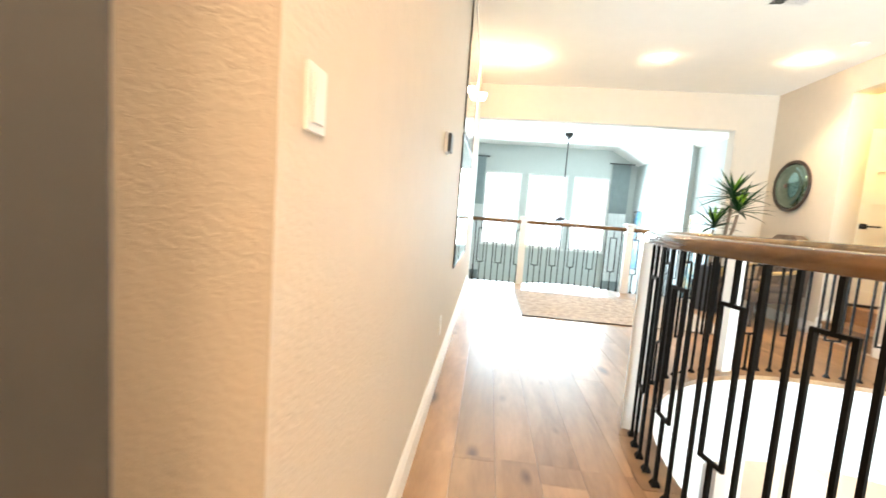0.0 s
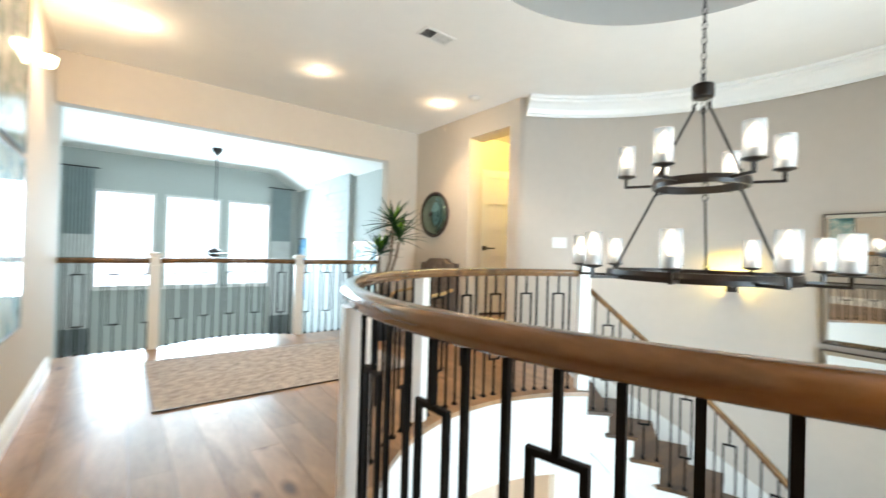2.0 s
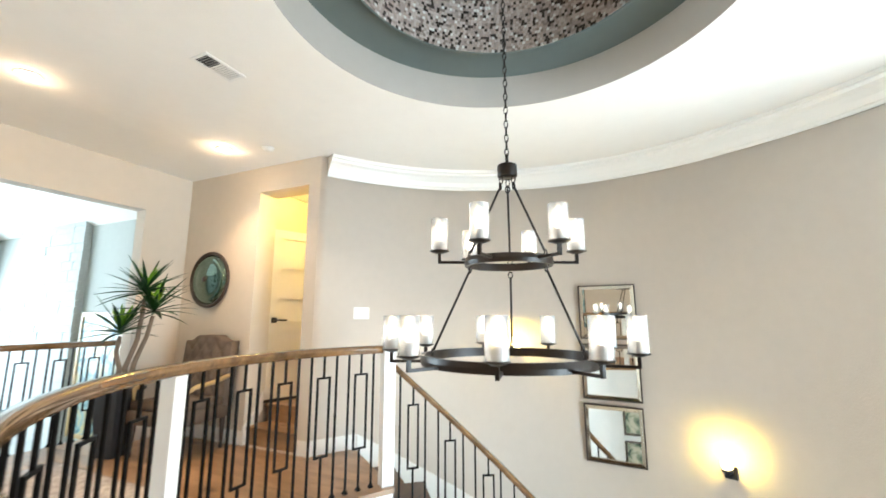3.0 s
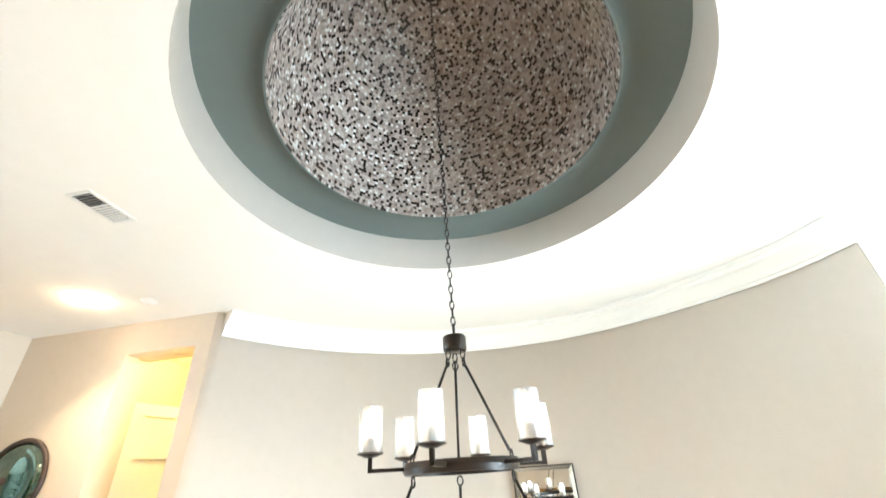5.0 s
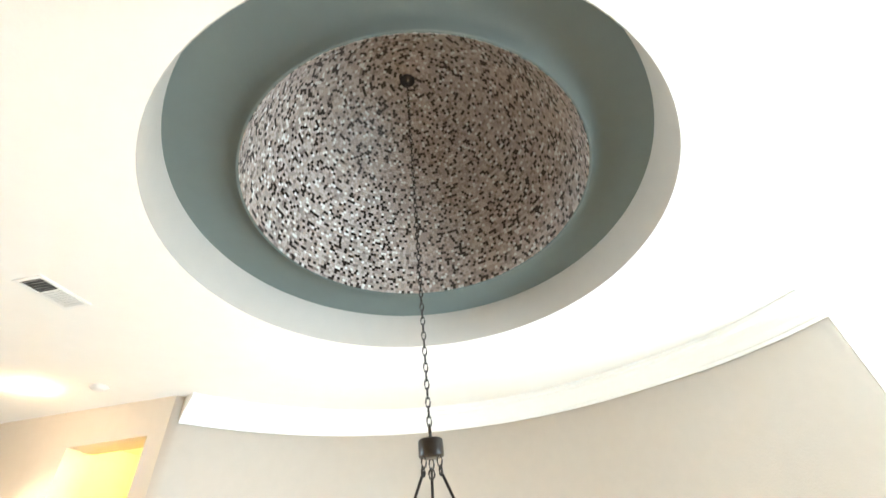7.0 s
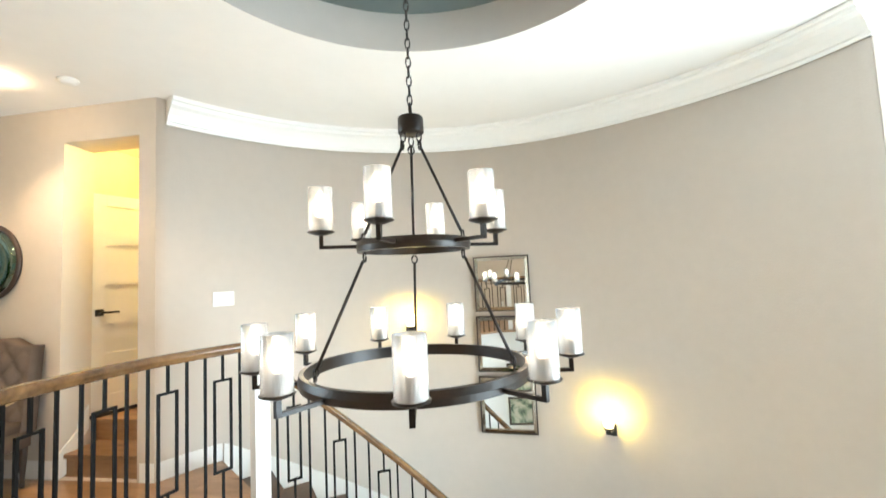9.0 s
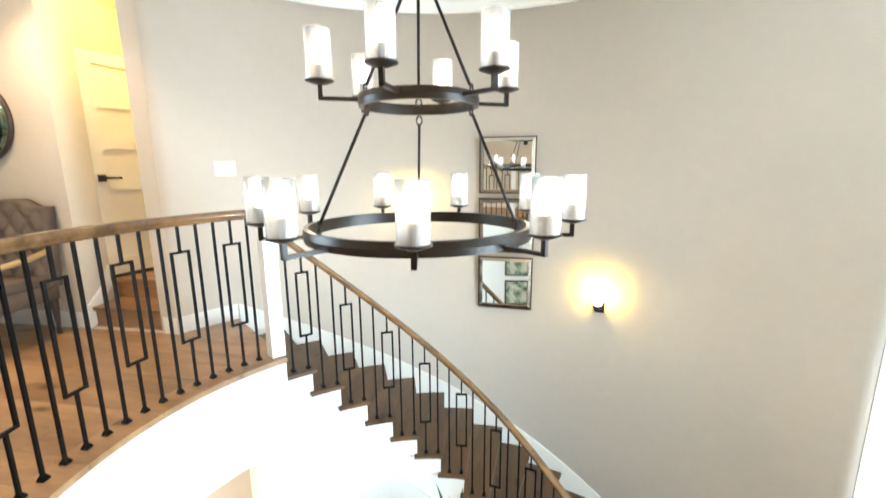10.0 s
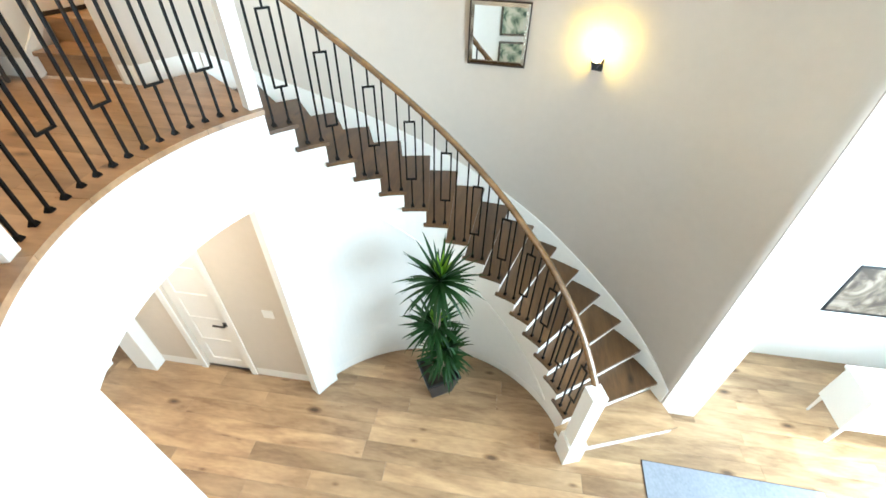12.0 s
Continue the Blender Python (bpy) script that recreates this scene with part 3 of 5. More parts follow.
def bar_mesh(h0, h1, motif, width=0.098, lo=0.30, hi=0.845):
    """A square iron baluster; with motif it opens into a tall rectangle, all one welded outline."""
    b = bmesh.new()
    if not motif:
        box(b, (-BAR, -BAR, h0), (BAR, BAR, h1))
        return finish(b)
    y0, y1, w = h0 + (h1 - h0) * lo, h0 + (h1 - h0) * hi, width / 2
    us = (-w - BAR, -w + BAR, -BAR, BAR, w - BAR, w + BAR)
    vs = (h0, y0 - BAR, y0 + BAR, y1 - BAR, y1 + BAR, h1)
    solid = {(2, 0), (2, 4), (0, 2), (4, 2)} | {(i, j) for i in range(5) for j in (1, 3)}
    made = {}

    def corner(i, j, side):
        if (i, j, side) not in made:
            made[i, j, side] = b.verts.new((us[i], side * BAR, vs[j]))
        return made[i, j, side]

    for i, j in solid:
        ring = ((i, j), (i + 1, j), (i + 1, j + 1), (i, j + 1))
        for side in (-1, 1):
            b.faces.new([corner(*c, side) for c in ring])
        for n, (p, q) in enumerate(zip(ring, ring[1:] + ring[:1])):
            if (i + (0, 1, 0, -1)[n], j + (-1, 0, 1, 0)[n]) not in solid:
                b.faces.new((corner(*p, -1), corner(*q, -1), corner(*q, 1), corner(*p, 1)))
    return finish(b)


def shoe_mesh():
    b = bmesh.new()
    r = [[b.verts.new((x * s, y * s, z)) for x, y in ((-1, -1), (1, -1), (1, 1), (-1, 1))] for s, z in ((0.017, 0), (0.017, 0.008), (0.009, 0.026))]
    for p, q in zip(r, r[1:]):
        for k in range(4):
            b.faces.new((p[k], p[(k + 1) % 4], q[(k + 1) % 4], q[k]))
    b.faces.new(r[0][::-1])
    b.faces.new(r[-1])
    return finish(b)


def keep(bm, name, mat):
    me = bpy.data.meshes.new(name)
    bm.to_mesh(me)
    bm.free()
    me.materials.append(mat)
    return me


PLAIN, MOTIF, SHOE = keep(bar_mesh(0.0, 1.0, False), "baluster", IRON), keep(bar_mesh(0.0, 1.0, True), "baluster", IRON), keep(shoe_mesh(), "shoe", IRON)


def baluster(parent, x, y, z, turn, motif, mesh=None):
    ob = new("baluster", mesh or (MOTIF if motif else PLAIN))
    ob.parent = parent
    ob.matrix_basis = Matrix.Translation((x, y, z)) @ pose(0, 0, 0, 0, 0, turn)
    sh = new("shoe", SHOE)
    sh.parent = ob
    return ob


def square_post(parent, x, y, z0, z1, w, turn, cap=False, name="post", foot=0.0):
    b = bmesh.new()
    h = w / 2
    rows = [(h + foot, z0), (h + foot, z0 + 0.14), (h, z0 + 0.16 if foot else z0 + 0.141), (h, z1)]
    if cap:
        rows = [(h, z0), (h, z1 - 0.16), (h + 0.012, z1 - 0.155), (h + 0.012, z1 - 0.135), (h - 0.004, z1 - 0.13), (h - 0.004, z1 - 0.05), (h + 0.02, z1 - 0.035), (h + 0.022, z1 - 0.012), (h - 0.015, z1)]
    rings = [[b.verts.new((u * s, v * s, z)) for u, v in ((-1, -1), (1, -1), (1, 1), (-1, 1))] for s, z in rows]
    for p, q in zip(rings, rings[1:]):
        for k in range(4):
            b.faces.new((p[k], p[(k + 1) % 4], q[(k + 1) % 4], q[k]))
    b.faces.new(rings[0][::-1])
    b.faces.new(rings[-1])
    return part(name, finish(b), TRIM, parent, "white painted square post", at=Matrix.Translation((x, y, 0)) @ pose(0, 0, 0, 0, 0, turn))


RR = 1.711
rail = thing("landing_balustrade", "curved balustrade with brown oak handrail and black iron bars", "railing")
bm = bmesh.new()
sweep(bm, [pol(RR, a, 0.999) for a in np.arange(54.5, 221, 2.5)], HR, ups=1)
part("handrail", finish(bm, True), RAILW, rail, "glossy brown oak handrail")
for first, slot, count in ((57.48, 3.487, 15), (113.4, 3.6, 14), (167.7, 3.4, 15)):
    for i in range(count):
        a = first + slot * i
        baluster(rail, *pol(RR, a), 0.0, a + 90, i % 3 == 1)
for p in (109.9, 164.2, 219.0):
    square_post(rail, *pol(RR, p), 0.0, 1.002, 0.085, p)
square_post(rail, *pol(1.70, 53.4), 0.0, 1.115, 0.095, 53.4, name="newel_post")

srail = thing("stair_balustrade", "sloping stair balustrade with oak handrail and black iron bars", "railing")


def stair_r(a):
    """The railing keeps to the treads and eases inward at the foot."""
    return well_edge(a, 0.045) + max(0.0, a - 40) * 0.0017


def rail_z(a):
    return nose_z(a) + 0.875 + 0.0028 * max(0.0, -25 - a)


bm = bmesh.new()
sweep(bm, [pol(stair_r(a), a, rail_z(a)) for a in np.arange(51.0, -69.1, -2.5)], HR, ups=1)
part("handrail", finish(bm, True), RAILW, srail, "brown oak handrail sloping down the stairs")
i = 0
for k in range(1, 17):
    for j in (0.38, 0.90):
        a = A_TOP - STEP * (k - 1 + j)
        h = rail_z(a) + 0.005 + RISE * k
        m = keep(bar_mesh(0.0, h, i % 3 == 1, 0.085), "baluster", IRON)
        baluster(srail, *pol(stair_r(a), a), -RISE * k, a + 90, False, m)
        i += 1
NEWEL = Matrix.Translation((*pol(1.53, -69.5), 0)) @ pose(0, 0, 0, 0, 0, -69.5)
square_post(srail, NEWEL.translation.x, NEWEL.translation.y, Z0, rail_z(-69) + 0.10, 0.15, -69.5, name="newel_post")
bm = boxes(((-0.10, -0.10, Z0), (0.10, 0.10, Z0 + 0.36)), bevel=0.006)
part("newel_base", bm, TRIM, srail, at=NEWEL)

brail = thing("balcony_balustrade", "straight balcony railing with white posts and black iron bars", "railing")
YB = 6.85


def balcony_y(x):
    """The edge bows outward between the two posts."""
    u = (x - 0.82) / 1.63
    return YB + (0.30 * (1 - (2 * u - 1) ** 2) if 0 < u < 1 else 0.0)


bm = bmesh.new()
sweep(bm, [(x, balcony_y(x), 0.965) for x in [0.0, 0.4, 0.82, *np.linspace(0.9, 2.4, 16), 2.45, 3.0, 3.95]], HR, ups=1)
part("handrail", finish(bm, True), RAILW, brail, "dark brown oak handrail")
for i, x in enumerate(np.arange(0.06, 3.95, 0.1)):
    if min(abs(x - 0.82), abs(x - 2.45)) > 0.055:
        baluster(brail, x, balcony_y(x), 0.0, 0, i % 3 == 1)
for x in (0.82, 2.45):
    square_post(brail, x, YB, 0.0, 1.09, 0.10, 0, cap=True)
bm = bmesh.new()
xs_ = [0.0, 0.82, *np.linspace(0.9, 2.4, 16), 2.45, 4.3]
prism(bm, [(x, balcony_y(x) + 0.09) for x in xs_] + [(4.3, 6.2), (0.0, 6.2)], -0.35, -0.03)
structure("balcony_slab", finish(bm), WHITEWALL, "white edge of the balcony floor", "floor")

# ---- chandelier ----


def chain(bm, p, q, pitch=0.036, wire=0.0032):
    p, q = Vector(p), Vector(q)
    n = max(2, int((q - p).length / pitch))
    d = (q - p) / n
    for i in range(n):
        c = p + d * (i + 0.5)
        u = Vector((1, 0, 0)) if i % 2 else Vector((0, 1, 0))
        w, h = 0.009, d.length * 0.62
        tube(bm, [c + u * (w * math.cos(t)) + Vector((0, 0, 1)) * (h * math.sin(t)) for t in [2 * math.pi * k / 8 for k in range(8)]], wire, 5, True)


def ring_band(bm, c, r, z0, z1, t):
    lathe(bm, [(r - t, z0), (r, z0), (r + 0.004, (z0 + z1) / 2), (r, z1), (r - t, z1), (r - t, z0)], 160, (c[0], c[1], 0))


chand = thing("chandelier", "large two-tier dark bronze chandelier with glass shades, lit", "chandelier", Matrix.Translation((HX, HY, 0)))
c_up, c_lo = (0.0, 0.006), (0.0, 0.014)
bm = bmesh.new()
lathe(bm, [(0, 0.0), (0.062, 0.0), (0.066, -0.02), (0.05, -0.045), (0.015, -0.055), (0, -0.055)], 24, (0, 0, 4.565))
part("ceiling_rose", finish(bm, True), BRONZE, chand)
bm = bmesh.new()
chain(bm, (0, 0, 2.055), (0, 0, 4.515))
part("chain", finish(bm, True), BRONZE, chand)
bm = bmesh.new()
lathe(bm, [(0, 2.008), (0.044, 2.008), (0.047, 2.002), (0.047, 1.952), (0.044, 1.947), (0, 1.947)], 28)
tube(bm, [(0.014 * math.cos(t), 0, 2.032 + 0.03 * math.sin(t)) for t in [2 * math.pi * k / 10 for k in range(10)]], 0.004, 6, True)
part("hub", finish(bm, True), BRONZE, chand)
bm = bmesh.new()
ring_band(bm, c_up, 0.200, 1.518, 1.556, 0.014)
part("upper_ring", finish(bm), BRONZE, chand)
bm = bmesh.new()
ring_band(bm, c_lo, 0.392, 1.084, 1.128, 0.016)
part("lower_ring", finish(bm), BRONZE, chand)
for k in range(3):
    aa = radians(12.7 + 120 * k)
    for nm, (x0, z0, x1, z1), c0, c1 in (("upper_rod", (0.042, 1.885, 0.186, 1.575), (0, 0.002), c_up), ("lower_rod", (0.196, 1.485, 0.350, 1.155), c_up, c_lo)):
        p0 = Vector((c0[0] + x0 * math.cos(aa), c0[1] + x0 * math.sin(aa), z0))
        p1 = Vector((c1[0] + x1 * math.cos(aa), c1[1] + x1 * math.sin(aa), z1))
        bm = bmesh.new()
        tube(bm, [p0, p1], 0.0055, 8)
        for p, s in ((p0, 1), (p1, -1)):
            c = p + (p0 - p1).normalized() * 0.014 * s
            tube(bm, [c + Vector((0.011 * math.cos(t) * -math.sin(aa), 0.011 * math.cos(t) * math.cos(aa), 0.016 * math.sin(t))) for t in [2 * math.pi * j / 10 for j in range(10)]], 0.0035, 5, True)
        hook = [(Vector((0.030 * math.cos(aa), 0.030 * math.sin(aa), 1.945)), p0)] if nm == "upper_rod" else [(p1, p1 + Vector((0.006 * math.cos(aa), 0.006 * math.sin(aa), -0.035)))]
        for u_, v_ in hook:
            chain(bm, u_, v_, 0.024, 0.003)
        part(nm, finish(bm, True), BRONZE, chand)
ARM, CUP, CANDLE, SHADE, LAMP = [], [], [], [], []


def lamp_arm(c, r0, r1, z, deg):
    """An arm with cup, candle sleeve, bulb and open glass cylinder."""
    turn = Matrix.Translation((c[0], c[1], z)) @ pose(0, 0, 0, 0, 0, deg)
    if not SHADE:
        b = bmesh.new()
        lathe(b, [(0, 0.040), (0.016, 0.040), (0.044, 0.050), (0.046, 0.054), (0.012, 0.058), (0, 0.058)], 20)
        CUP.append(keep(finish(b, True), "cup", BRONZE))
        b = bmesh.new()
        lathe(b, [(0.011, 0.056), (0.011, 0.098), (0.008, 0.102), (0, 0.102)], 12)
        CANDLE.append(keep(finish(b, True), "candle_sleeve", IRON))
        b = bmesh.new()
        lathe(b, [(0.0395, 0.056), (0.0405, 0.06), (0.0405, 0.201), (0.0395, 0.203), (0.0375, 0.202), (0.0375, 0.06), (0.0375, 0.056)], 28)
        SHADE.append(keep(finish(b, True), "glass_shade", GLASS))
        b = bmesh.new()
        lathe(b, [(0, 0.100), (0.010, 0.104), (0.019, 0.130), (0.020, 0.142), (0.013, 0.162), (0.004, 0.178), (0, 0.18)], 14)
        LAMP.append(keep(finish(b, True), "bulb", BULB))
    b = bmesh.new()
    box(b, (r0, -0.007, -0.006), (r1 + 0.007, 0.007, 0.006))
    box(b, (r1 - 0.007, -0.007, -0.006), (r1 + 0.007, 0.007, 0.042))
    arm = part("arm", finish(b), BRONZE, chand, at=turn)
    for nm, me in (("cup", CUP[0]), ("candle_sleeve", CANDLE[0]), ("glass_shade", SHADE[0]), ("bulb", LAMP[0])):
        o = new(nm, me)
        o.parent = arm
        o.matrix_basis = Matrix.Translation((r1, 0, 0))
        if nm == "glass_shade":
            o.visible_shadow = False
            tagged(o, "clear seeded glass cylinder")
    pt = turn @ Vector((r1, 0, 0.14))
    point_lamp("bulb_light", (HX + pt.x, HY + pt.y, pt.z), 4.7, BULBC, 0.02)


for k in range(9):
    lamp_arm(c_lo, 0.38, 0.528, 1.093, 191.5 + 40 * k)
for k in range(6):
    lamp_arm(c_up, 0.19, 0.318, 1.538, 175 + 60 * k)


# ---- door alcove in the east wall ----
bm = boxes(((XE + 0.141, 4.401, 2.66), (XE + 0.272, 5.147, 2.799)), ((XE + 0.141, 5.32, 0.0), (5.35, 5.42, 2.9)), ((XE + 0.141, 5.148, 0.0), (4.274, 5.32, 2.9)), ((5.25, 4.25, 0.0), (5.35, 5.32, 2.9)), ((XE + 0.141, 4.29, 0.0), (5.25, 4.40, 2.9)))
structure("wall_alcove", bm, WALL, "beige alcove walls in warm light", "wall")
bm = boxes(((XE + 0.141, 4.25, 2.80), (5.35, 5.42, 2.90)))
structure("ceiling_alcove", bm, CEIL, "white alcove ceiling", "ceiling")
steps = thing("alcove_steps", "two oak steps up to the door", "steps", kind="structure")
for k, (xa, xb) in enumerate(((XE + 0.03, 4.32), (4.30, 5.25))):
    part("riser", boxes(((xa + 0.02, 4.421, 0.001), (xb, 5.119 if k == 0 else 5.15, 0.148 + 0.18 * k))), FLOOR, steps)
    part("tread", boxes(((xa - 0.005, 4.422, 0.149 + 0.18 * k), (xb, 5.118 if k == 0 else 5.149, 0.18 + 0.18 * k)), bevel=0.006), FLOOR, steps)
baseb = bmesh.new()
prism(baseb, [(XE + 0.145, 5.133), (4.25, 5.133), (4.25, 5.146), (XE + 0.145, 5.146)], [0.18, 0.30, 0.30, 0.18], [0.34, 0.50, 0.50, 0.34])
prism(baseb, [(XE - 0.012, 5.102), (XE + 0.143, 5.102), (XE + 0.143, 5.1195), (XE - 0.012, 5.1195)], [0.002, 0.05, 0.05, 0.002], [0.19, 0.33, 0.33, 0.19])
structure("baseboard_alcove", finish(baseb), TRIM, "white sloping skirt beside the alcove steps", "trim")


def panel_door(name, m, w, h, lever_side, label, rows=5):
    """A painted door with flat recessed panels, lever and rose."""
    d = thing(name, label, "door", m, kind="structure")
    b = bmesh.new()
    st, rl = 0.11, 0.10
    ph = (h - rl * (rows + 1) - 0.08) / rows
    zs = [0.08]
    part("stile", boxes(((0, -0.02, 0), (st - 0.0005, 0.02, h))), TRIM, d)
    part("stile", boxes(((w - st + 0.0005, -0.02, 0), (w, 0.02, h))), TRIM, d)
    z = 0.0
    for k in range(rows + 1):
        hh = rl + (0.08 if k == 0 else 0)
        part("rail", boxes(((st, -0.0197, z), (w - st, 0.0197, z + hh))), TRIM, d)
        if k < rows:
            part("panel", boxes(((st, -0.007, z + hh), (w - st, 0.007, z + hh + ph))), TRIM, d)
        z += hh + ph
    lx = st * 0.55 if lever_side < 0 else w - st * 0.55
    s = 1 if lever_side < 0 else -1
    for side in (-1,):
        b = boxes(((lx - 0.03, -0.03, 0.86), (lx + 0.03, -0.0202, 0.92)), bevel=0.003)
        rose = part("lever_rose", b, BLACK, d, "black square rose")
        b = bmesh.new()
        box(b, (lx - 0.009, -0.062, 0.881), (lx + 0.009, -0.0302, 0.899))
        box(b, (min(lx, lx + s * 0.125) - 0.009, -0.068, 0.881), (max(lx, lx + s * 0.125) + 0.009, -0.054, 0.899))
        part("lever_handle", finish(b, bevel=0.002), BLACK, rose, "black lever handle")
    # A thin black strip across the foot of the leaf.
    part("door_foot_strip", boxes(((0.002, -0.027, 0.001), (w - 0.002, -0.0203, 0.032))), BLACK, d, "thin black strip along the door foot")
    return d


panel_door("door_alcove", Matrix.Translation((4.27, 5.17, 0.362)) @ pose(0, 0, 0, 0, 0, -18.4), 0.76, 1.94, -1, "cream five-panel door with black lever, ajar in the alcove")
panel_door("door_hall", Matrix.Translation((3.745, 4.845, Z0 + 0.005)) @ pose(0, 0, 0, 0, 0, -90), 0.58, 2.12, 1, "white panelled door with black lever in the lower hall")
dj = bmesh.new()
for a, b in (((3.674, 4.19, Z0), (3.689, 4.26, -1.21)), ((3.674, 4.85, Z0), (3.689, 4.92, -1.21)), ((3.674, 4.26, -1.28), (3.689, 4.85, -1.21))):
    box(dj, a, b)
structure("trim_hall_door", finish(dj), TRIM, "white door casing in the lower hall", "trim")

# ---- ceiling fixtures ----


def downlight(x, y, power, beam):
    d = thing("downlight", "round recessed ceiling downlight, lit warm", "downlight", Matrix.Translation((x, y, Z1)), group="recessed ceiling downlights")
    b = bmesh.new()
    lathe(b, [(0.052, -0.001), (0.078, -0.001), (0.082, -0.004), (0.078, -0.008), (0.055, -0.006), (0.052, -0.001)], 32)
    part("trim_ring", finish(b, True), PLASTIC, d)
    b = bmesh.new()
    lathe(b, [(0, -0.020), (0.03, -0.018), (0.048, -0.010), (0.052, -0.002), (0, -0.0015)], 28)
    part("lens", finish(b), LED, d, "glowing warm lens")
    point_lamp("downlight_glow", (x, y, Z1 - 0.055), power, WARM, 0.05)
    spot_lamp("downlight_beam", (x, y, Z1 - 0.03), beam, WARM, 112, 0.05)


# The last two are unseen, added behind the start to brighten the entry walls.
for x, y, power, beam in ((0.54, 5.23, 8, 60), (2.0, 5.13, 3.5, 38), (3.46, 5.04, 5, 115), (0.95, -0.45, 100, 100), (0.5, -1.0, 8, 20)):
    downlight(x, y, power, beam)
vent = thing("ceiling_vent", "white slatted ceiling air vent", "vent", Matrix.Translation((2.488, 3.85, Z1)))
part("frame", boxes(((-0.15, -0.08, -0.008), (0.15, -0.06, -0.0005)), ((-0.15, 0.06, -0.008), (0.15, 0.08, -0.0005)), ((-0.15, -0.06, -0.008), (-0.13, 0.06, -0.0005)), ((0.13, -0.06, -0.008), (0.15, 0.06, -0.0005))), PLASTIC, vent)
# Flat black sheet in place of the shade inside a hollow duct.
part("duct", boxes(((-0.13, -0.06, -0.0018), (0.13, 0.06, -0.0005))), BLACK, vent, "black sheet standing in for the shade behind the slats")
for k in range(13):
    b = bmesh.new()
    box(b, (-0.006, -0.06, -0.0006), (0.006, 0.06, 0.0006), pose(-0.12 + 0.02 * k, 0, -0.007, 0, -42 if k < 5 else 42, 0))
    part("slat", finish(b), PLASTIC, vent)
det = thing("smoke_detector", "round white smoke detector on the ceiling", "smoke detector", Matrix.Translation((3.62, 4.62, Z1)))
b = bmesh.new()
lathe(b, [(0, -0.032), (0.03, -0.032), (0.045, -0.026), (0.055, -0.012), (0.062, -0.010), (0.064, -0.001), (0, -0.001)], 28)
part("body", finish(b, True), PLASTIC, det)

# ---- wall plates and thermostat ----


def wall_plate(name, m, w, h, label, category, rockers=1, outlet=False):
    d = thing(name, label, category, m)
    part("plate", boxes(((-w / 2, -0.006, -h / 2), (w / 2, -0.0005, h / 2)), bevel=0.0025), PLASTIC, d)
    for k in range(rockers):
        cx = (k - (rockers - 1) / 2) * 0.046
        if outlet:
            for s in (-1, 1):
                part("socket", boxes(((cx - 0.016, -0.0085, s * 0.02 - 0.014), (cx + 0.016, -0.0061, s * 0.02 + 0.014)), bevel=0.001), PLASTIC, d)
        else:
            part("rocker", boxes(((cx - 0.016, -0.0095, -0.033), (cx + 0.016, -0.0061, 0.033)), bevel=0.002), PLASTIC, d)
    return d


WEST = pose(0, 0, 0, 0, 0, 90)
wall_plate("light_switch", Matrix.Translation((0, 0.688, 1.228)) @ WEST, 0.06, 0.09, "white rocker light switch on the beige wall", "light switch")
wall_plate("wall_outlet", Matrix.Translation((0, 2.717, 0.348)) @ WEST, 0.072, 0.118, "white wall outlet above the baseboard", "outlet", 1, True)
wall_plate("wall_outlet", Matrix.Translation((*pol(well_edge(33, 0.037), 33), -3.03)) @ pose(0, 0, 0, 0, 0, 33.0 - 90), 0.072, 0.118, "white wall outlet low on the curved wall", "outlet", 1, True)
wall_plate("light_switch", Matrix.Translation((*pol(RW - 0.002, 51.8), 1.328)) @ pose(0, 0, 0, 0, 0, 51.8 - 90), 0.165, 0.12, "white triple light switch on the curved wall", "light switch", 3)
wall_plate("light_switch", Matrix.Translation((3.688, 3.72, -2.19)) @ pose(0, 0, 0, 0, 0, -90), 0.12, 0.12, "white double light switch in the lower hall", "light switch", 2)
th_ = thing("thermostat", "square black thermostat on a white wall plate", "thermostat", Matrix.Translation((0.0, 2.3, 1.435)) @ pose(0, 0, 0, 0, 90, 0))
part("base_plate", boxes(((-0.052, -0.052, 0.001), (0.052, 0.052, 0.016)), bevel=0.007), PLASTIC, th_, "white base plate")
b = boxes(((-0.046, -0.046, 0.0165), (0.046, 0.046, 0.034)), bevel=0.008)
part("face", b, BLACK, th_, "black glass face")


# ---- pictures and mirrors ----


def art_material(name, seed, a, b2, c, coat=1.0):
    m = bpy.data.materials.new(name)
    m.use_nodes = True
    nt = m.node_tree
    p = nt.nodes["Principled BSDF"]
    tc, n, r = nt.nodes.new("ShaderNodeTexCoord"), nt.nodes.new("ShaderNodeTexNoise"), nt.nodes.new("ShaderNodeValToRGB")
    mp = nt.nodes.new("ShaderNodeMapping")
    mp.inputs["Location"].default_value = (seed * 3.1, seed * 1.7, seed)
    n.inputs["Scale"].default_value, n.inputs["Detail"].default_value, n.inputs["Distortion"].default_value = 3.2, 6, 1.6
    nt.links.new(tc.outputs["Object"], mp.inputs[0])
    nt.links.new(mp.outputs[0], n.inputs["Vector"])
    nt.links.new(n.outputs[0], r.inputs[0])
    r.color_ramp.elements[0].position, r.color_ramp.elements[0].color = 0.36, (*a, 1)
    r.color_ramp.elements[1].position, r.color_ramp.elements[1].color = 0.60, (*c, 1)
    r.color_ramp.elements.new(0.48).color = (*b2, 1)
    nt.links.new(r.outputs[0], p.inputs["Base Color"])
    p.inputs["Roughness"].default_value, p.inputs["Coat Weight"].default_value, p.inputs["Coat Roughness"].default_value = 0.5, coat, 0.02
    return m


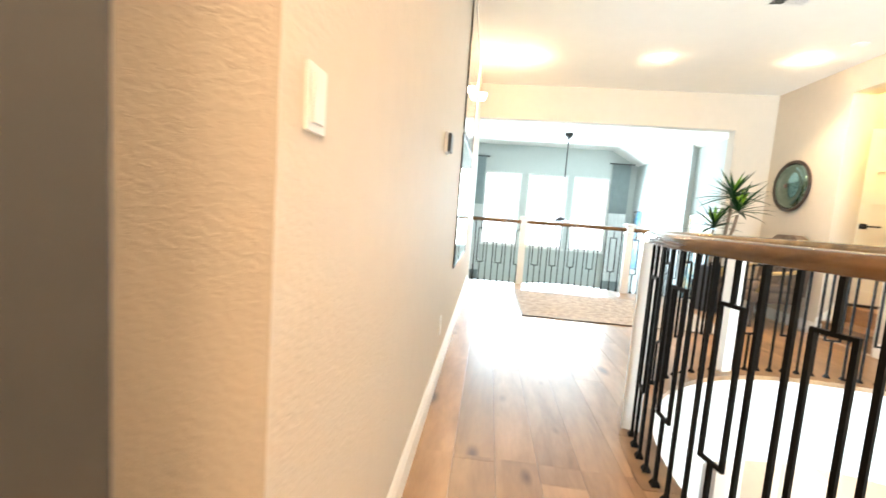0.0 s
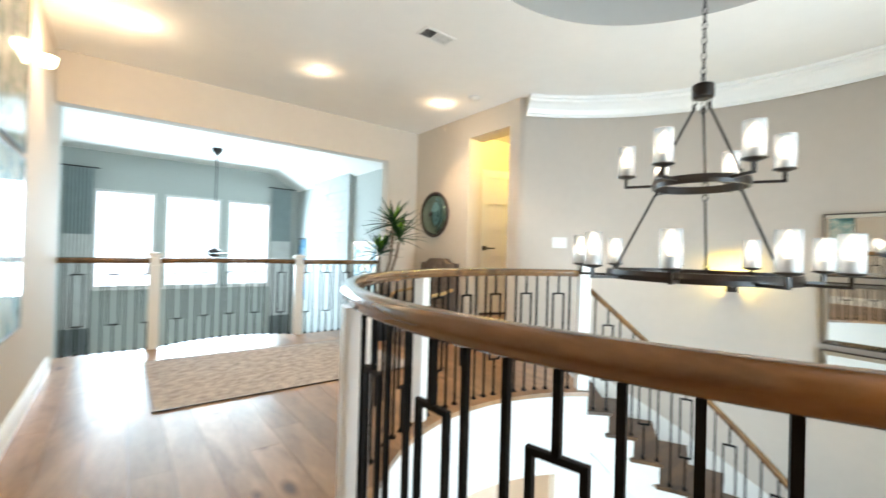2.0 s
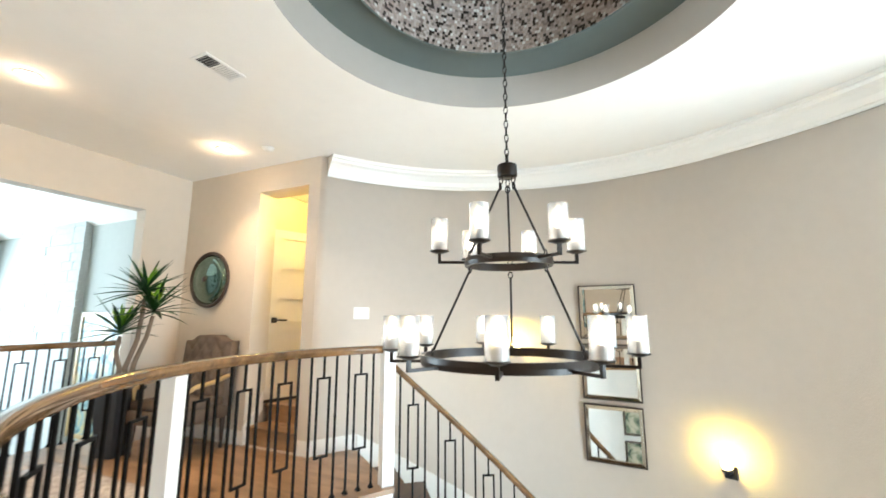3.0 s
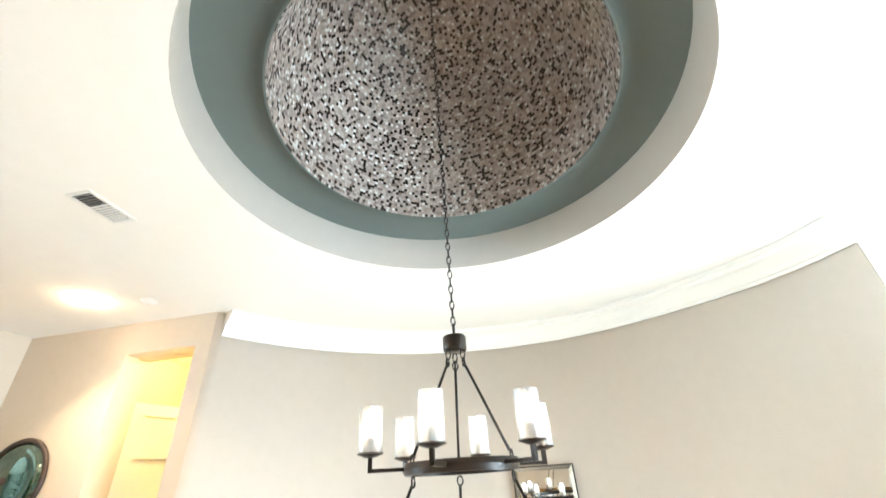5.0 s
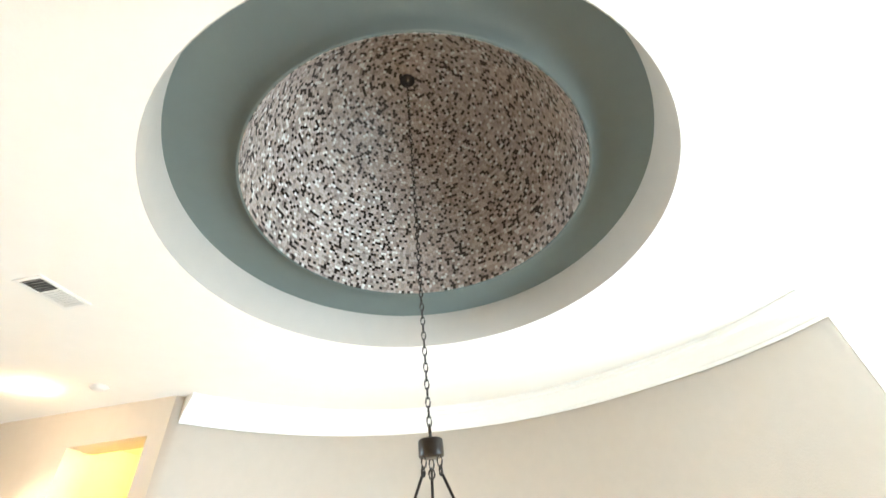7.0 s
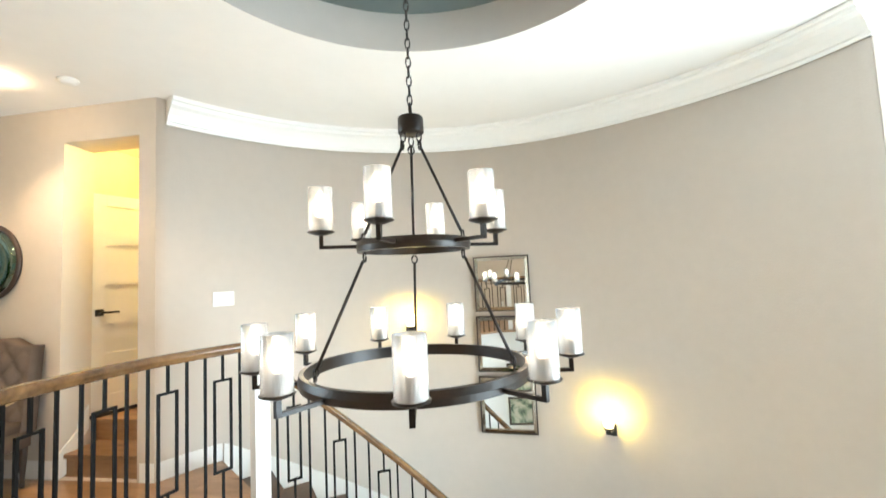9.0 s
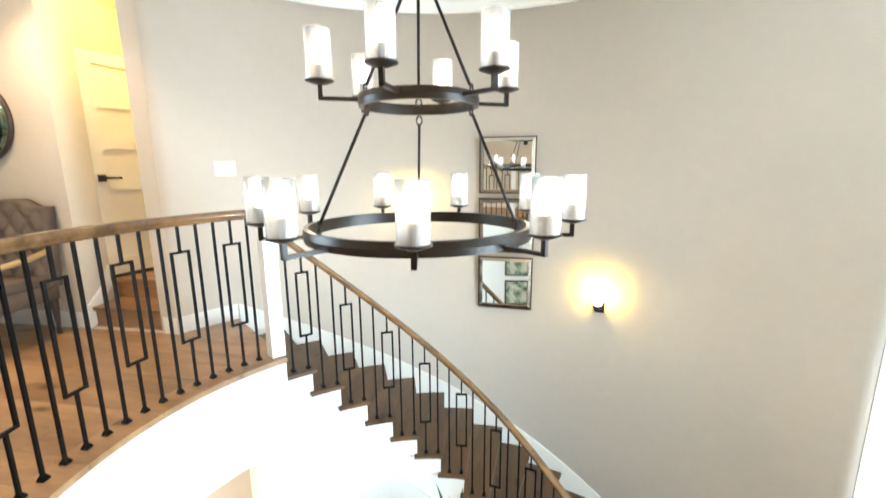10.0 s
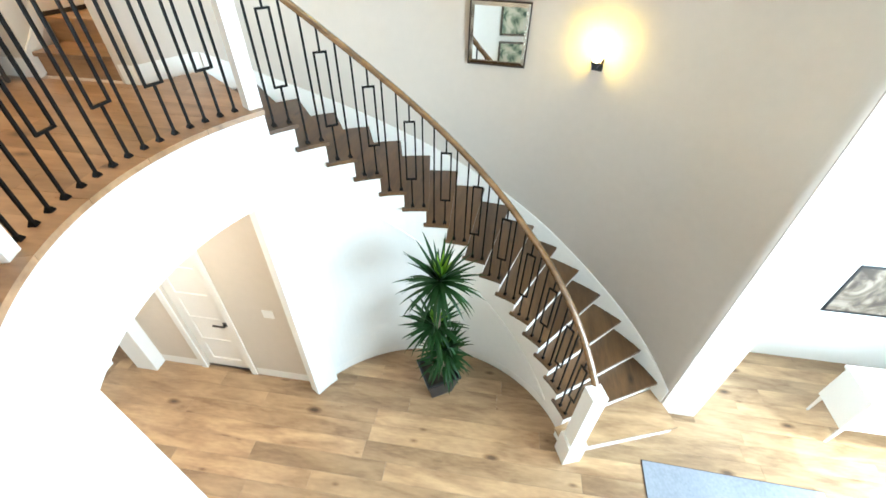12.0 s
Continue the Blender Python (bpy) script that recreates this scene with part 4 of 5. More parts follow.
def picture(m, w, h, mat, frame_mat, label, bar=0.012, depth=0.011):
    """A framed sheet behind glass; its face looks along -y of m."""
    d = thing("framed_picture", label, "picture", m)
    for a, b in (((-w / 2, -depth, -h / 2), (w / 2, 0, -h / 2 + bar)), ((-w / 2, -depth, h / 2 - bar), (w / 2, 0, h / 2)),
                 ((-w / 2, -depth, -h / 2 + bar), (-w / 2 + bar, 0, h / 2 - bar)), ((w / 2 - bar, -depth, -h / 2 + bar), (w / 2, 0, h / 2 - bar))):
        part("frame_bar", boxes((a, b)), frame_mat, d)
    part("print", boxes(((-w / 2 + bar, -depth * 0.7, -h / 2 + bar), (w / 2 - bar, -0.002, h / 2 - bar))), mat, d, "abstract print behind glass")
    return d


ART1 = art_material("abstract_green_print", 1, (0.05, 0.10, 0.07), (0.30, 0.36, 0.26), (0.62, 0.60, 0.48))
ART2 = art_material("abstract_teal_print", 4, (0.03, 0.14, 0.16), (0.22, 0.42, 0.44), (0.60, 0.66, 0.62))
ART3 = art_material("abstract_blue_print", 7, (0.05, 0.16, 0.28), (0.16, 0.34, 0.48), (0.36, 0.28, 0.20), 0.1)
picture(Matrix.Translation((0.002, 4.12, 1.165)) @ WEST, 1.46, 1.07, ART2, BLACK, "large teal abstract print behind glass in a thin frame")
picture(Matrix.Translation((0.002, 4.12, 2.27)) @ WEST, 1.46, 1.07, ART1, BLACK, "large green abstract print behind glass in a thin frame")
ART4 = art_material("teal_and_ochre_print", 5, (0.02, 0.10, 0.12), (0.16, 0.28, 0.28), (0.42, 0.34, 0.16), 0.1)
EASTW = pose(0, 0, 0, 0, 0, -90)
picture(Matrix.Translation((4.298, 12.0, 0.65)) @ EASTW, 0.6, 1.6, ART3, DARKWOOD, "tall blue abstract painting in a dark frame", 0.03)
picture(Matrix.Translation((4.298, 8.4, 0.48)) @ EASTW, 1.1, 1.75, ART4, PALEWOOD, "large teal and ochre picture in a brown frame", 0.06, 0.05)
for k in range(2):
    picture(Matrix.Translation((*pol(1.625, 168), -0.95 - 0.66 * k)) @ pose(0, 0, 0, 0, 0, 78), 0.5, 0.56, ART1, SILVER, "green leaf print in a silver frame on the lower curved wall", 0.04)


def wall_mirror(m, s):
    """A square mirror with a bevelled mirror-strip frame."""
    d = thing("wall_mirror", "square wall mirror in a wide antique silver frame", "mirror", m, group="stack of square mirrors")
    h, f = s / 2, 0.034
    part("backing", boxes(((-h, -0.012, -h), (h, -0.0005, h))), SILVER, d)
    part("mirror_glass", boxes(((-h + f, -0.020, -h + f), (h - f, -0.0125, h - f))), MIRROR, d)
    for k in range(4):
        b = bmesh.new()
        v = [b.verts.new(p) for p in ((-h, -0.013, -h), (h, -0.013, -h), (h - f, -0.013, -h + f), (-h + f, -0.013, -h + f),
                                      (-h + 0.004, -0.022, -h + 0.004), (h - 0.004, -0.022, -h + 0.004), (h - f, -0.034, -h + f), (-h + f, -0.034, -h + f))]
        for q in ((0, 1, 5, 4), (4, 5, 6, 7), (7, 6, 2, 3), (0, 4, 7, 3), (1, 2, 6, 5), (0, 3, 2, 1)):
            b.faces.new([v[i] for i in q])
        part("frame_strip", finish(b), STRIP, d, at=pose(0, 0, 0, 0, 90 * k, 0))
        b = bmesh.new()
        box(b, (-h - 0.008, -0.026, -h - 0.008), (h + 0.008, -0.0005, -h - 0.0005))
        part("edge_strip", finish(b), DARKWOOD, d, at=pose(0, 0, 0, 0, 90 * k, 0))


for z in (1.34, 0.745, 0.152):
    wall_mirror(Matrix.Translation((*pol(RW - 0.026, -5.05), z)) @ pose(0, 0, 0, 0, 0, -95.05) @ pose(0, 0, 0, 2.2), 0.534)

rm = thing("round_mirror", "round smoked convex mirror with dark antique rim", "mirror", Matrix.Translation((XE - 0.001, 5.81, 1.71)) @ pose(0, 0, 0, 0, -90, 0))
b = bmesh.new()
lathe(b, [(0.285, 0.002), (0.315, 0.002), (0.322, 0.012), (0.318, 0.03), (0.30, 0.036), (0.285, 0.026), (0.285, 0.002)], 56)
part("rim", finish(b, True), DARKWOOD, rm)
b = bmesh.new()
lathe(b, [(0.284, 0.012), (0.262, 0.032), (0.225, 0.050), (0.215, 0.046), (0.16, 0.062), (0.10, 0.074), (0.05, 0.080), (0, 0.081)], 56)
part("mirror_glass", finish(b, True), AGED, rm, "greenish smoked glass")
b = bmesh.new()
lathe(b, [(0.034, 0.076), (0.03, 0.088), (0.015, 0.094), (0, 0.095)], 20)
part("boss", finish(b, True), DARKWOOD, rm)

# ---- wall sconces ----


def sconce(m, at):
    d = thing("wall_sconce", "black wall sconce with glowing frosted glass", "sconce", m, group="stair wall sconces")
    part("back_plate", boxes(((-0.045, -0.02, -0.10), (0.045, -0.001, 0.0)), bevel=0.004), BLACK, d)
    part("arm", boxes(((-0.018, -0.10, -0.055), (0.018, -0.02, -0.03)), bevel=0.003), BLACK, d)
    b = bmesh.new()
    lathe(b, [(0, -0.03), (0.04, -0.03), (0.044, -0.018), (0.044, -0.008), (0, -0.008)], 24, (0, -0.09, 0))
    part("cup", finish(b, True), BLACK, d)
    b = bmesh.new()
    lathe(b, [(0, -0.008), (0.034, -0.004), (0.042, 0.02), (0.042, 0.09), (0.036, 0.105), (0, 0.108)], 24, (0, -0.09, 0))
    part("glass_shade", finish(b, True), FROST, d, "glowing frosted glass").visible_shadow = False
    point_lamp("sconce_light", m @ Vector((0, -0.10, 0.08)), at * 0.2, (1.0, 0.74, 0.12), 0.03)
    wash = spot_lamp("sconce_wash", (0, 0, 0), at, (1.0, 0.73, 0.09), 158, 0.03)
    wash.matrix_world = look(m @ Vector((0, -0.14, 0.10)), m @ Vector((0, 0, 0.115)))


sconce(Matrix.Translation((*pol(RW - 0.001, -25.1), 0.055)) @ pose(0, 0, 0, 0, 0, -115.1), 19)
sconce(Matrix.Translation((*pol(RW - 0.001, 15.3), 0.965)) @ pose(0, 0, 0, 0, 0, -74.7), 19)
ws = thing("wall_sconce", "white plaster wall sconce washing the wall with light", "sconce", Matrix.Translation((0.001, 5.2, 2.47)) @ WEST)
part("bracket", boxes(((-0.04, -0.02, -0.05), (0.04, -0.001, 0.05)), bevel=0.003), PLASTIC, ws)
b = bmesh.new()
lathe(b, [(0.0, -0.055), (0.025, -0.05), (0.04, -0.02), (0.05, 0.03), (0.047, 0.032), (0.035, -0.015), (0.0, -0.04)], 24, (0, -0.06, 0))
part("glass_shade", finish(b, True), FROST, ws, "glowing glass bowl").visible_shadow = False
point_lamp("sconce_light", (0.10, 5.2, 2.54), 14, WARM, 0.04)

# ---- rugs ----


def rug(name, pts, z, mat, label, edge_mat=None):
    d = thing(name, label, "rug")
    b = bmesh.new()
    prism(b, pts, z + 0.0005, z + 0.011)
    part("rug_top", finish(b), mat, d)
    if edge_mat:
        for p, q in zip(pts, pts[1:] + pts[:1]):
            b = bmesh.new()
            tube(b, [(*p, z + 0.006), (*q, z + 0.006)], 0.006, 6)
            part("binding", finish(b), edge_mat, d)


rug("area_rug", [(0.71, 4.65), (2.95, 4.65), (2.95, 6.2), (0.71, 6.2)], 0.0, RUG, "faded taupe and cream patterned rug on the oak floor", DARKWOOD)
rug("hall_rug", [(3.34, -0.32), (3.29, -2.1), (1.85, -2.1), (1.87, -0.25)], Z0, GREYRUG, "blue-grey rug on the lower oak floor", DARKWOOD)

# ---- tufted chair ----
ch = thing("tufted_chair", "taupe button-tufted upholstered chair with arched back", "chair", Matrix.Translation((3.60, 5.52, 0)) @ pose(0, 0, 0, 0, 0, -84))
b = bmesh.new()   # local: faces -y
W2 = 0.32
nx, nz = 48, 52
front = {}
for i in range(nx + 1):
    for j in range(nz + 1):
        u, v = -1 + 2 * i / nx, j / nz
        s_ = min(1, max(0, (abs(u) - 0.3) / 0.45))
        arch = 1.10 - 0.06 * s_ * s_ * (3 - 2 * s_)
        z = 0.40 + (arch - 0.40) * v
        a_, b_ = math.pi * (u * W2 / 0.13 + (z - 0.62) / 0.21), math.pi * (u * W2 / 0.13 - (z - 0.62) / 0.21)
        edge = min(1, (1 - abs(u)) / 0.18, (1 - v) / 0.1, v / 0.2)
        tuft = 0.03 * edge * math.sqrt(abs(math.sin(a_) * math.sin(b_)) + 1e-6) + 0.012 * (1 - edge)
        front[i, j] = b.verts.new((u * W2, 0.235 + 0.07 * v - 0.07 * (1 - 0.5 * u * u) - tuft, z))
back = {k: b.verts.new((v.co.x, 0.30 + 0.05 * (k[1] / nz), v.co.z)) for k, v in front.items()}
for i in range(nx):
    for j in range(nz):
        b.faces.new((front[i, j], front[i + 1, j], front[i + 1, j + 1], front[i, j + 1]))
        b.faces.new((back[i, j], back[i, j + 1], back[i + 1, j + 1], back[i + 1, j]))
for i in range(nx):
    b.faces.new((front[i, nz], front[i + 1, nz], back[i + 1, nz], back[i, nz]))
    b.faces.new((front[i, 0], back[i, 0], back[i + 1, 0], front[i + 1, 0]))
for j in range(nz):
    b.faces.new((front[0, j], front[0, j + 1], back[0, j + 1], back[0, j]))
    b.faces.new((front[nx, j], back[nx, j], back[nx, j + 1], front[nx, j + 1]))
bk = part("backrest", finish(b, True), FABRIC, ch, "button-tufted taupe back")
for r_ in range(4):
    for q_ in range(4 if r_ % 2 else 3):
        u = (q_ - (1.5 if r_ % 2 else 1)) * 0.13 / W2
        b = bmesh.new()
        bmesh.ops.create_uvsphere(b, u_segments=10, v_segments=6, radius=0.011)
        zb = 0.62 + 0.105 * r_
        part("button", finish(b, True), FABRIC, bk, at=pose(u * W2, 0.165 + 0.1 * (zb - 0.4) + 0.035 * u * u, zb))
b = bmesh.new()
box(b, (-W2, -0.30, 0.30), (W2, 0.26, 0.42))
part("seat", finish(b, True, bevel=0.035), FABRIC, ch)
b = bmesh.new()
box(b, (-W2 + 0.01, -0.28, 0.425), (W2 - 0.01, 0.20, 0.50))
part("cushion", finish(b, True, bevel=0.03), FABRIC, ch)
for sx in (-1, 1):
    b = bmesh.new()
    tube(b, [(sx * (W2 + 0.0), 0.24, 0.70), (sx * (W2 + 0.03), 0.05, 0.665), (sx * (W2 + 0.03), -0.16, 0.645), (sx * (W2 + 0.01), -0.24, 0.60), (sx * W2, -0.25, 0.42)], 0.022, 8)
    part("armrest", finish(b, True), PALEWOOD, ch, "pale carved wooden arm")
    for yy in (-0.26, 0.24):
        b = bmesh.new()
        lathe(b, [(0.016, 0.001), (0.02, 0.02), (0.014, 0.05), (0.026, 0.22), (0.03, 0.30)], 12, (sx * (W2 - 0.04), yy, 0))
        part("leg", finish(b, True), DARKWOOD, ch)

# ---- spiky plants ----


def leaf_mesh(L, w, droop, mat, name="leaf"):
    b = bmesh.new()
    rows = []
    for k in range(7):
        t = k / 6
        ww = w * (0.55 + 0.9 * t if t < 0.35 else 0.865 * (1 - ((t - 0.35) / 0.65) ** 1.6) + 0.003)
        x, z = L * t * (1 - 0.18 * droop * t), -droop * L * 0.42 * t * t
        rows.append([b.verts.new((x, s * ww / 2, z + abs(s) * ww * 0.18)) for s in (-1, 0, 1)])
    for p, q in zip(rows, rows[1:]):
        for k in range(2):
            b.faces.new((p[k], p[k + 1], q[k + 1], q[k]))
    for fc in b.faces:
        fc.smooth = True
    return keep(b, name, mat)


def crown(parent, at, n, L, w, rng, young=6, span=100, bend=1.0):
    """A rosette of sword leaves: upright in the middle, drooping below."""
    kinds = [leaf_mesh(L * s, w, d * bend, LEAF) for s, d in ((1.0, 0.25), (0.92, 0.6), (1.05, 0.9))] + [leaf_mesh(L * 0.6, w, 0.1, YOUNG)]
    for k in range(n):
        t = k / n
        yng = k < young
        el = 78 - span * t if not yng else rng.uniform(62, 86)
        o = new("leaf", kinds[3] if yng else kinds[min(2, int(t * 3))])
        o.parent = parent
        o.matrix_basis = Matrix.Translation(Vector(at) + Vector((0, 0, 0.05 * (0.5 - t)))) @ pose(0, 0, 0, rng.uniform(-15, 15), -el + rng.uniform(-9, 9), k * 137.5 + rng.uniform(-12, 12)) @ Matrix.Diagonal((rng.uniform(0.85, 1.12),) * 3 + (1,))
        if k == 0:
            tagged(o, "bright young green leaf")


def tapered_pot(parent, wt, wb, h):
    b = bmesh.new()
    rows = [(wb, 0.001), (wt, h - 0.03), (wt + 0.012, h - 0.03), (wt + 0.012, h), (wt - 0.012, h), (wt - 0.02, h - 0.06)]
    rings = [[b.verts.new((x * s, y * s, z)) for x, y in ((-1, -1), (1, -1), (1, 1), (-1, 1))] for s, z in rows]
    for p, q in zip(rings, rings[1:]):
        for k in range(4):
            b.faces.new((p[k], p[(k + 1) % 4], q[(k + 1) % 4], q[k]))
    b.faces.new(rings[0][::-1])
    part("pot", finish(b, bevel=0.003), POT, parent, "black tapered square planter")
    b = bmesh.new()
    box(b, (-wt + 0.02, -wt + 0.02, h - 0.09), (wt - 0.02, wt - 0.02, h - 0.05))
    part("soil", finish(b), SOIL, parent)


def trunk(parent, pts, r):
    b = bmesh.new()
    n = len(pts)
    rings = []
    for k, p in enumerate(pts):
        rr = r * (1 - 0.35 * k / (n - 1))
        rings.append([b.verts.new((p[0] + rr * math.cos(2 * math.pi * j / 10), p[1] + rr * math.sin(2 * math.pi * j / 10), p[2])) for j in range(10)])
    for p, q in zip(rings, rings[1:]):
        for k in range(10):
            b.faces.new((p[k], p[(k + 1) % 10], q[(k + 1) % 10], q[k]))
    b.faces.new(rings[-1])
    part("trunk", finish(b, True), BARK, parent, "ringed grey-brown cane")


rng = random.Random(11)
pl = thing("potted_dracaena", "dracaena with three leafy canes in a tall black planter", "potted plant", Matrix.Translation((3.28, 5.98, 0)) @ pose(0, 0, 0, 0, 0, 12))
tapered_pot(pl, 0.14, 0.10, 0.62)
for pts, tip, n in (([(0.02, -0.02, 0.55), (0.0, -0.03, 0.8), (0.03, -0.10, 1.05), (0.02, -0.14, 1.3), (0.018, -0.152, 1.5)], (0.018, -0.154, 1.50), 34),
                    ([(0.03, -0.04, 0.55), (0.05, -0.08, 0.85), (0.06, -0.18, 1.1), (0.035, -0.255, 1.3)], (0.033, -0.262, 1.31), 28),
                    ([(-0.03, 0.03, 0.55), (-0.02, 0.015, 0.8), (-0.05, 0.04, 0.95), (-0.01, 0.066, 1.1)], (-0.009, 0.069, 1.10), 28)):
    trunk(pl, pts, 0.026)
    crown(pl, (tip[0], tip[1], tip[2] + 0.04), int(n * 1.25), 0.43, 0.050, rng, 8, 84, 0.45)
pl2 = thing("potted_yucca", "tall yucca with leafy tiers in a black tapered planter", "potted plant", Matrix.Translation((3.87, 1.96, Z0)) @ pose(0, 0, 0, 0, 0, 30))
tapered_pot(pl2, 0.19, 0.125, 0.38)
for pts, tip, n, L in (([(0, 0, 0.3), (0.02, 0, 0.9), (0, 0.01, 1.4), (0, 0, 1.75)], (0, 0, 1.80), 62, 0.42),
                       ([(0.05, 0.03, 0.3), (0.06, 0.04, 0.7), (0.05, 0.03, 1.05)], (0.05, 0.03, 1.10), 52, 0.36),
                       ([(-0.06, -0.03, 0.3), (-0.07, -0.03, 0.5), (-0.07, -0.04, 0.75)], (-0.07, -0.04, 0.80), 46, 0.34),
                       ([(0.0, -0.07, 0.3), (0.0, -0.08, 0.42)], (0.0, -0.06, 0.50), 40, 0.30)):
    trunk(pl2, pts, 0.03)
    crown(pl2, tip, int(n * 1.4), L * 1.15, 0.046, rng, 9)

# ---- great room things ----


def window(name, x0, x1, z0, z1, y):
    d = thing(name, "tall white-framed window full of daylight", "window", kind="structure")
    t = 0.05
    part("window_frame", boxes(((x0, y, z0), (x0 + t, y + 0.1, z1)), ((x1 - t, y, z0), (x1, y + 0.1, z1)), ((x0 + t, y, z0), (x1 - t, y + 0.1, z0 + t)), ((x0 + t, y, z1 - t), (x1 - t, y + 0.1, z1))), TRIM, d)
    part("window_sill", boxes(((x0 - 0.04, y - 0.09, z0 - 0.03), (x1 + 0.04, y - 0.005, z0 - 0.002)), bevel=0.004), TRIM, d)
    p = part("pane", boxes(((x0 + t, y + 0.05, z0 + t), (x1 - t, y + 0.056, z1 - t))), PANE, d)
    p.visible_shadow = False


for k, (a, b_) in enumerate(((0.05, 1.12), (1.3, 2.44), (2.6, 3.62))):
    window("window_%d" % (k + 1), a, b_, 0.2, 2.33, 12.52)
for k in range(3):
    window("window_%d" % (k + 4), 0.6 + 1.1 * k, 1.7 + 1.1 * k, Z0 + 0.1, 1.2, -3.95)
CURT = [material(n_, c_, 0.9, var=0.1, scale=20, bump=0.3, bump_scale=300, spec=0.1) for n_, c_ in (("teal_curtain", (0.36, 0.42, 0.42)), ("glare_white_curtain", (0.75, 0.76, 0.74)), ("grey_curtain", (0.27, 0.30, 0.30)))]


def curtain(x0, x1, y):
    d = thing("curtain", "floor-length teal and grey curtain, window glare painted white across its middle", "curtain", group="great room curtains")
    # The white band paints in the window glare that bleaches the cloth.
    for nm, z0, z1, mat in (("top_band", 1.35, 2.72, CURT[0]), ("glare_band", -0.6, 1.35, CURT[1]), ("bottom_band", Z0 + 0.02, -0.6, CURT[2])):
        b = bmesh.new()
        n = 40
        prof_ = [(x0 + (x1 - x0) * k / n, y + 0.035 * math.sin(k * 1.25) + 0.01 * math.sin(k * 0.5)) for k in range(n + 1)]
        pts = prof_ + [(px, py + 0.006) for px, py in prof_[::-1]]
        prism(b, pts, z0, z1)
        part(nm, finish(b), mat, d)
    b = bmesh.new()
    tube(b, [(x0 - 0.1, y, 2.74), (x1 + 0.1, y, 2.74)], 0.015, 10)
    part("rod", finish(b, True), BLACK, d, "black curtain rod")


curtain(-0.42, 0.04, 12.4)
curtain(3.62, 4.1, 12.4)
# stone chimney breast of stacked stones
chim = thing("chimney_breast", "tall white stacked-stone chimney breast", "chimney", kind="structure")
part("core", boxes(((4.24, 9.06, Z0), (4.299, 11.1, 3.11))), STONE, chim)
rs = random.Random(2)
row, stones = 0.0, 0
stonemesh = {}
z = -0.6
while z < 2.85:
    hgt = rs.choice((0.10, 0.14, 0.18))
    y = 9.05
    while y < 11.05:
        ln = min(rs.choice((0.22, 0.32, 0.44)), 11.11 - y)
        key = (round(ln, 2), hgt)
        if key not in stonemesh:
            stonemesh[key] = keep(boxes(((0, 0.002, 0.002), (0.05, ln - 0.002, hgt - 0.002)), bevel=0.004), "stone", STONE)
        o = new("stone", stonemesh[key])
        o.parent = chim
        o.matrix_basis = Matrix.Translation((4.195 + rs.uniform(-0.007, 0.004), y, z))
        y += ln
    z += hgt
fan = thing("ceiling_fan", "dark bronze ceiling fan on a long downrod", "ceiling fan", Matrix.Translation((1.98, 10.4, 0)))
b = bmesh.new()
lathe(b, [(0, 3.119), (0.10, 3.119), (0.095, 3.07), (0.035, 2.99), (0, 2.99)], 20)
part("canopy", finish(b, True), BRONZE, fan)
b = bmesh.new()
tube(b, [(0, 0, 3.05), (0, 0, 1.12)], 0.014, 10)
part("downrod", finish(b, True), BRONZE, fan)
b = bmesh.new()
lathe(b, [(0, 1.14), (0.06, 1.13), (0.13, 1.08), (0.14, 1.02), (0.09, 0.97), (0, 0.95)], 24)
part("motor", finish(b, True), BRONZE, fan)
for k in range(5):
    b = bmesh.new()
    box(b, (0.12, -0.06, 1.045), (0.62, 0.06, 1.053), pose(0, 0, 0, 0, 0, 72 * k) @ pose(0, 0, 0, 8, 0, 0))
    part("blade", finish(b), DARKWOOD, fan)

# ---- lower hall bench and picture ----
bn = thing("white_console", "white painted console cabinet with open legs", "console", Matrix.Translation((4.05, -3.0, Z0)) @ Matrix.Diagonal((0.5, 1, 1, 1)))
part("body", boxes(((-0.42, -0.65, 0.32), (0.42, 0.65, 0.82)), bevel=0.006), TRIM, bn)
part("top", boxes(((-0.45, -0.68, 0.822), (0.45, 0.68, 0.86)), bevel=0.006), TRIM, bn)
for k in range(2):
    dr = part("drawer", boxes(((-0.438, -0.60 + 0.61 * k, 0.38), (-0.4205, -0.01 + 0.61 * k, 0.76)), bevel=0.004), TRIM, bn)
    part("pull", boxes(((-0.452, -0.42 + 0.61 * k, 0.60), (-0.4385, -0.19 + 0.61 * k, 0.615))), SILVER, dr)
for x in (-0.38, 0.38):
    for y in (-0.6, 0.6):
        b = bmesh.new()
        lathe(b, [(0.018, 0.001), (0.028, 0.32)], 8, (x, y, 0))
        part("leg", finish(b, True), TRIM, bn)
picture(Matrix.Translation((4.998, -2.85, -2.14)) @ EASTW, 0.92, 0.72, art_material("brown_landscape_print", 9, (0.05, 0.035, 0.025), (0.15, 0.115, 0.085), (0.30, 0.25, 0.20), 0.2), BLACK, "dark-framed picture above the white console", 0.03)

# warm lamp of the alcove
al = thing("alcove_light", "small round warm ceiling light in the alcove", "ceiling light", Matrix.Translation((4.55, 4.75, 2.80)))
b = bmesh.new()
lathe(b, [(0, -0.05), (0.06, -0.045), (0.09, -0.02), (0.095, -0.0005), (0, -0.0005)], 24)
part("bowl", finish(b, True), FROST, al).visible_shadow = False
point_lamp("alcove_lamp", (4.55, 4.75, 2.70), 30, (1.0, 0.70, 0.15), 0.06)

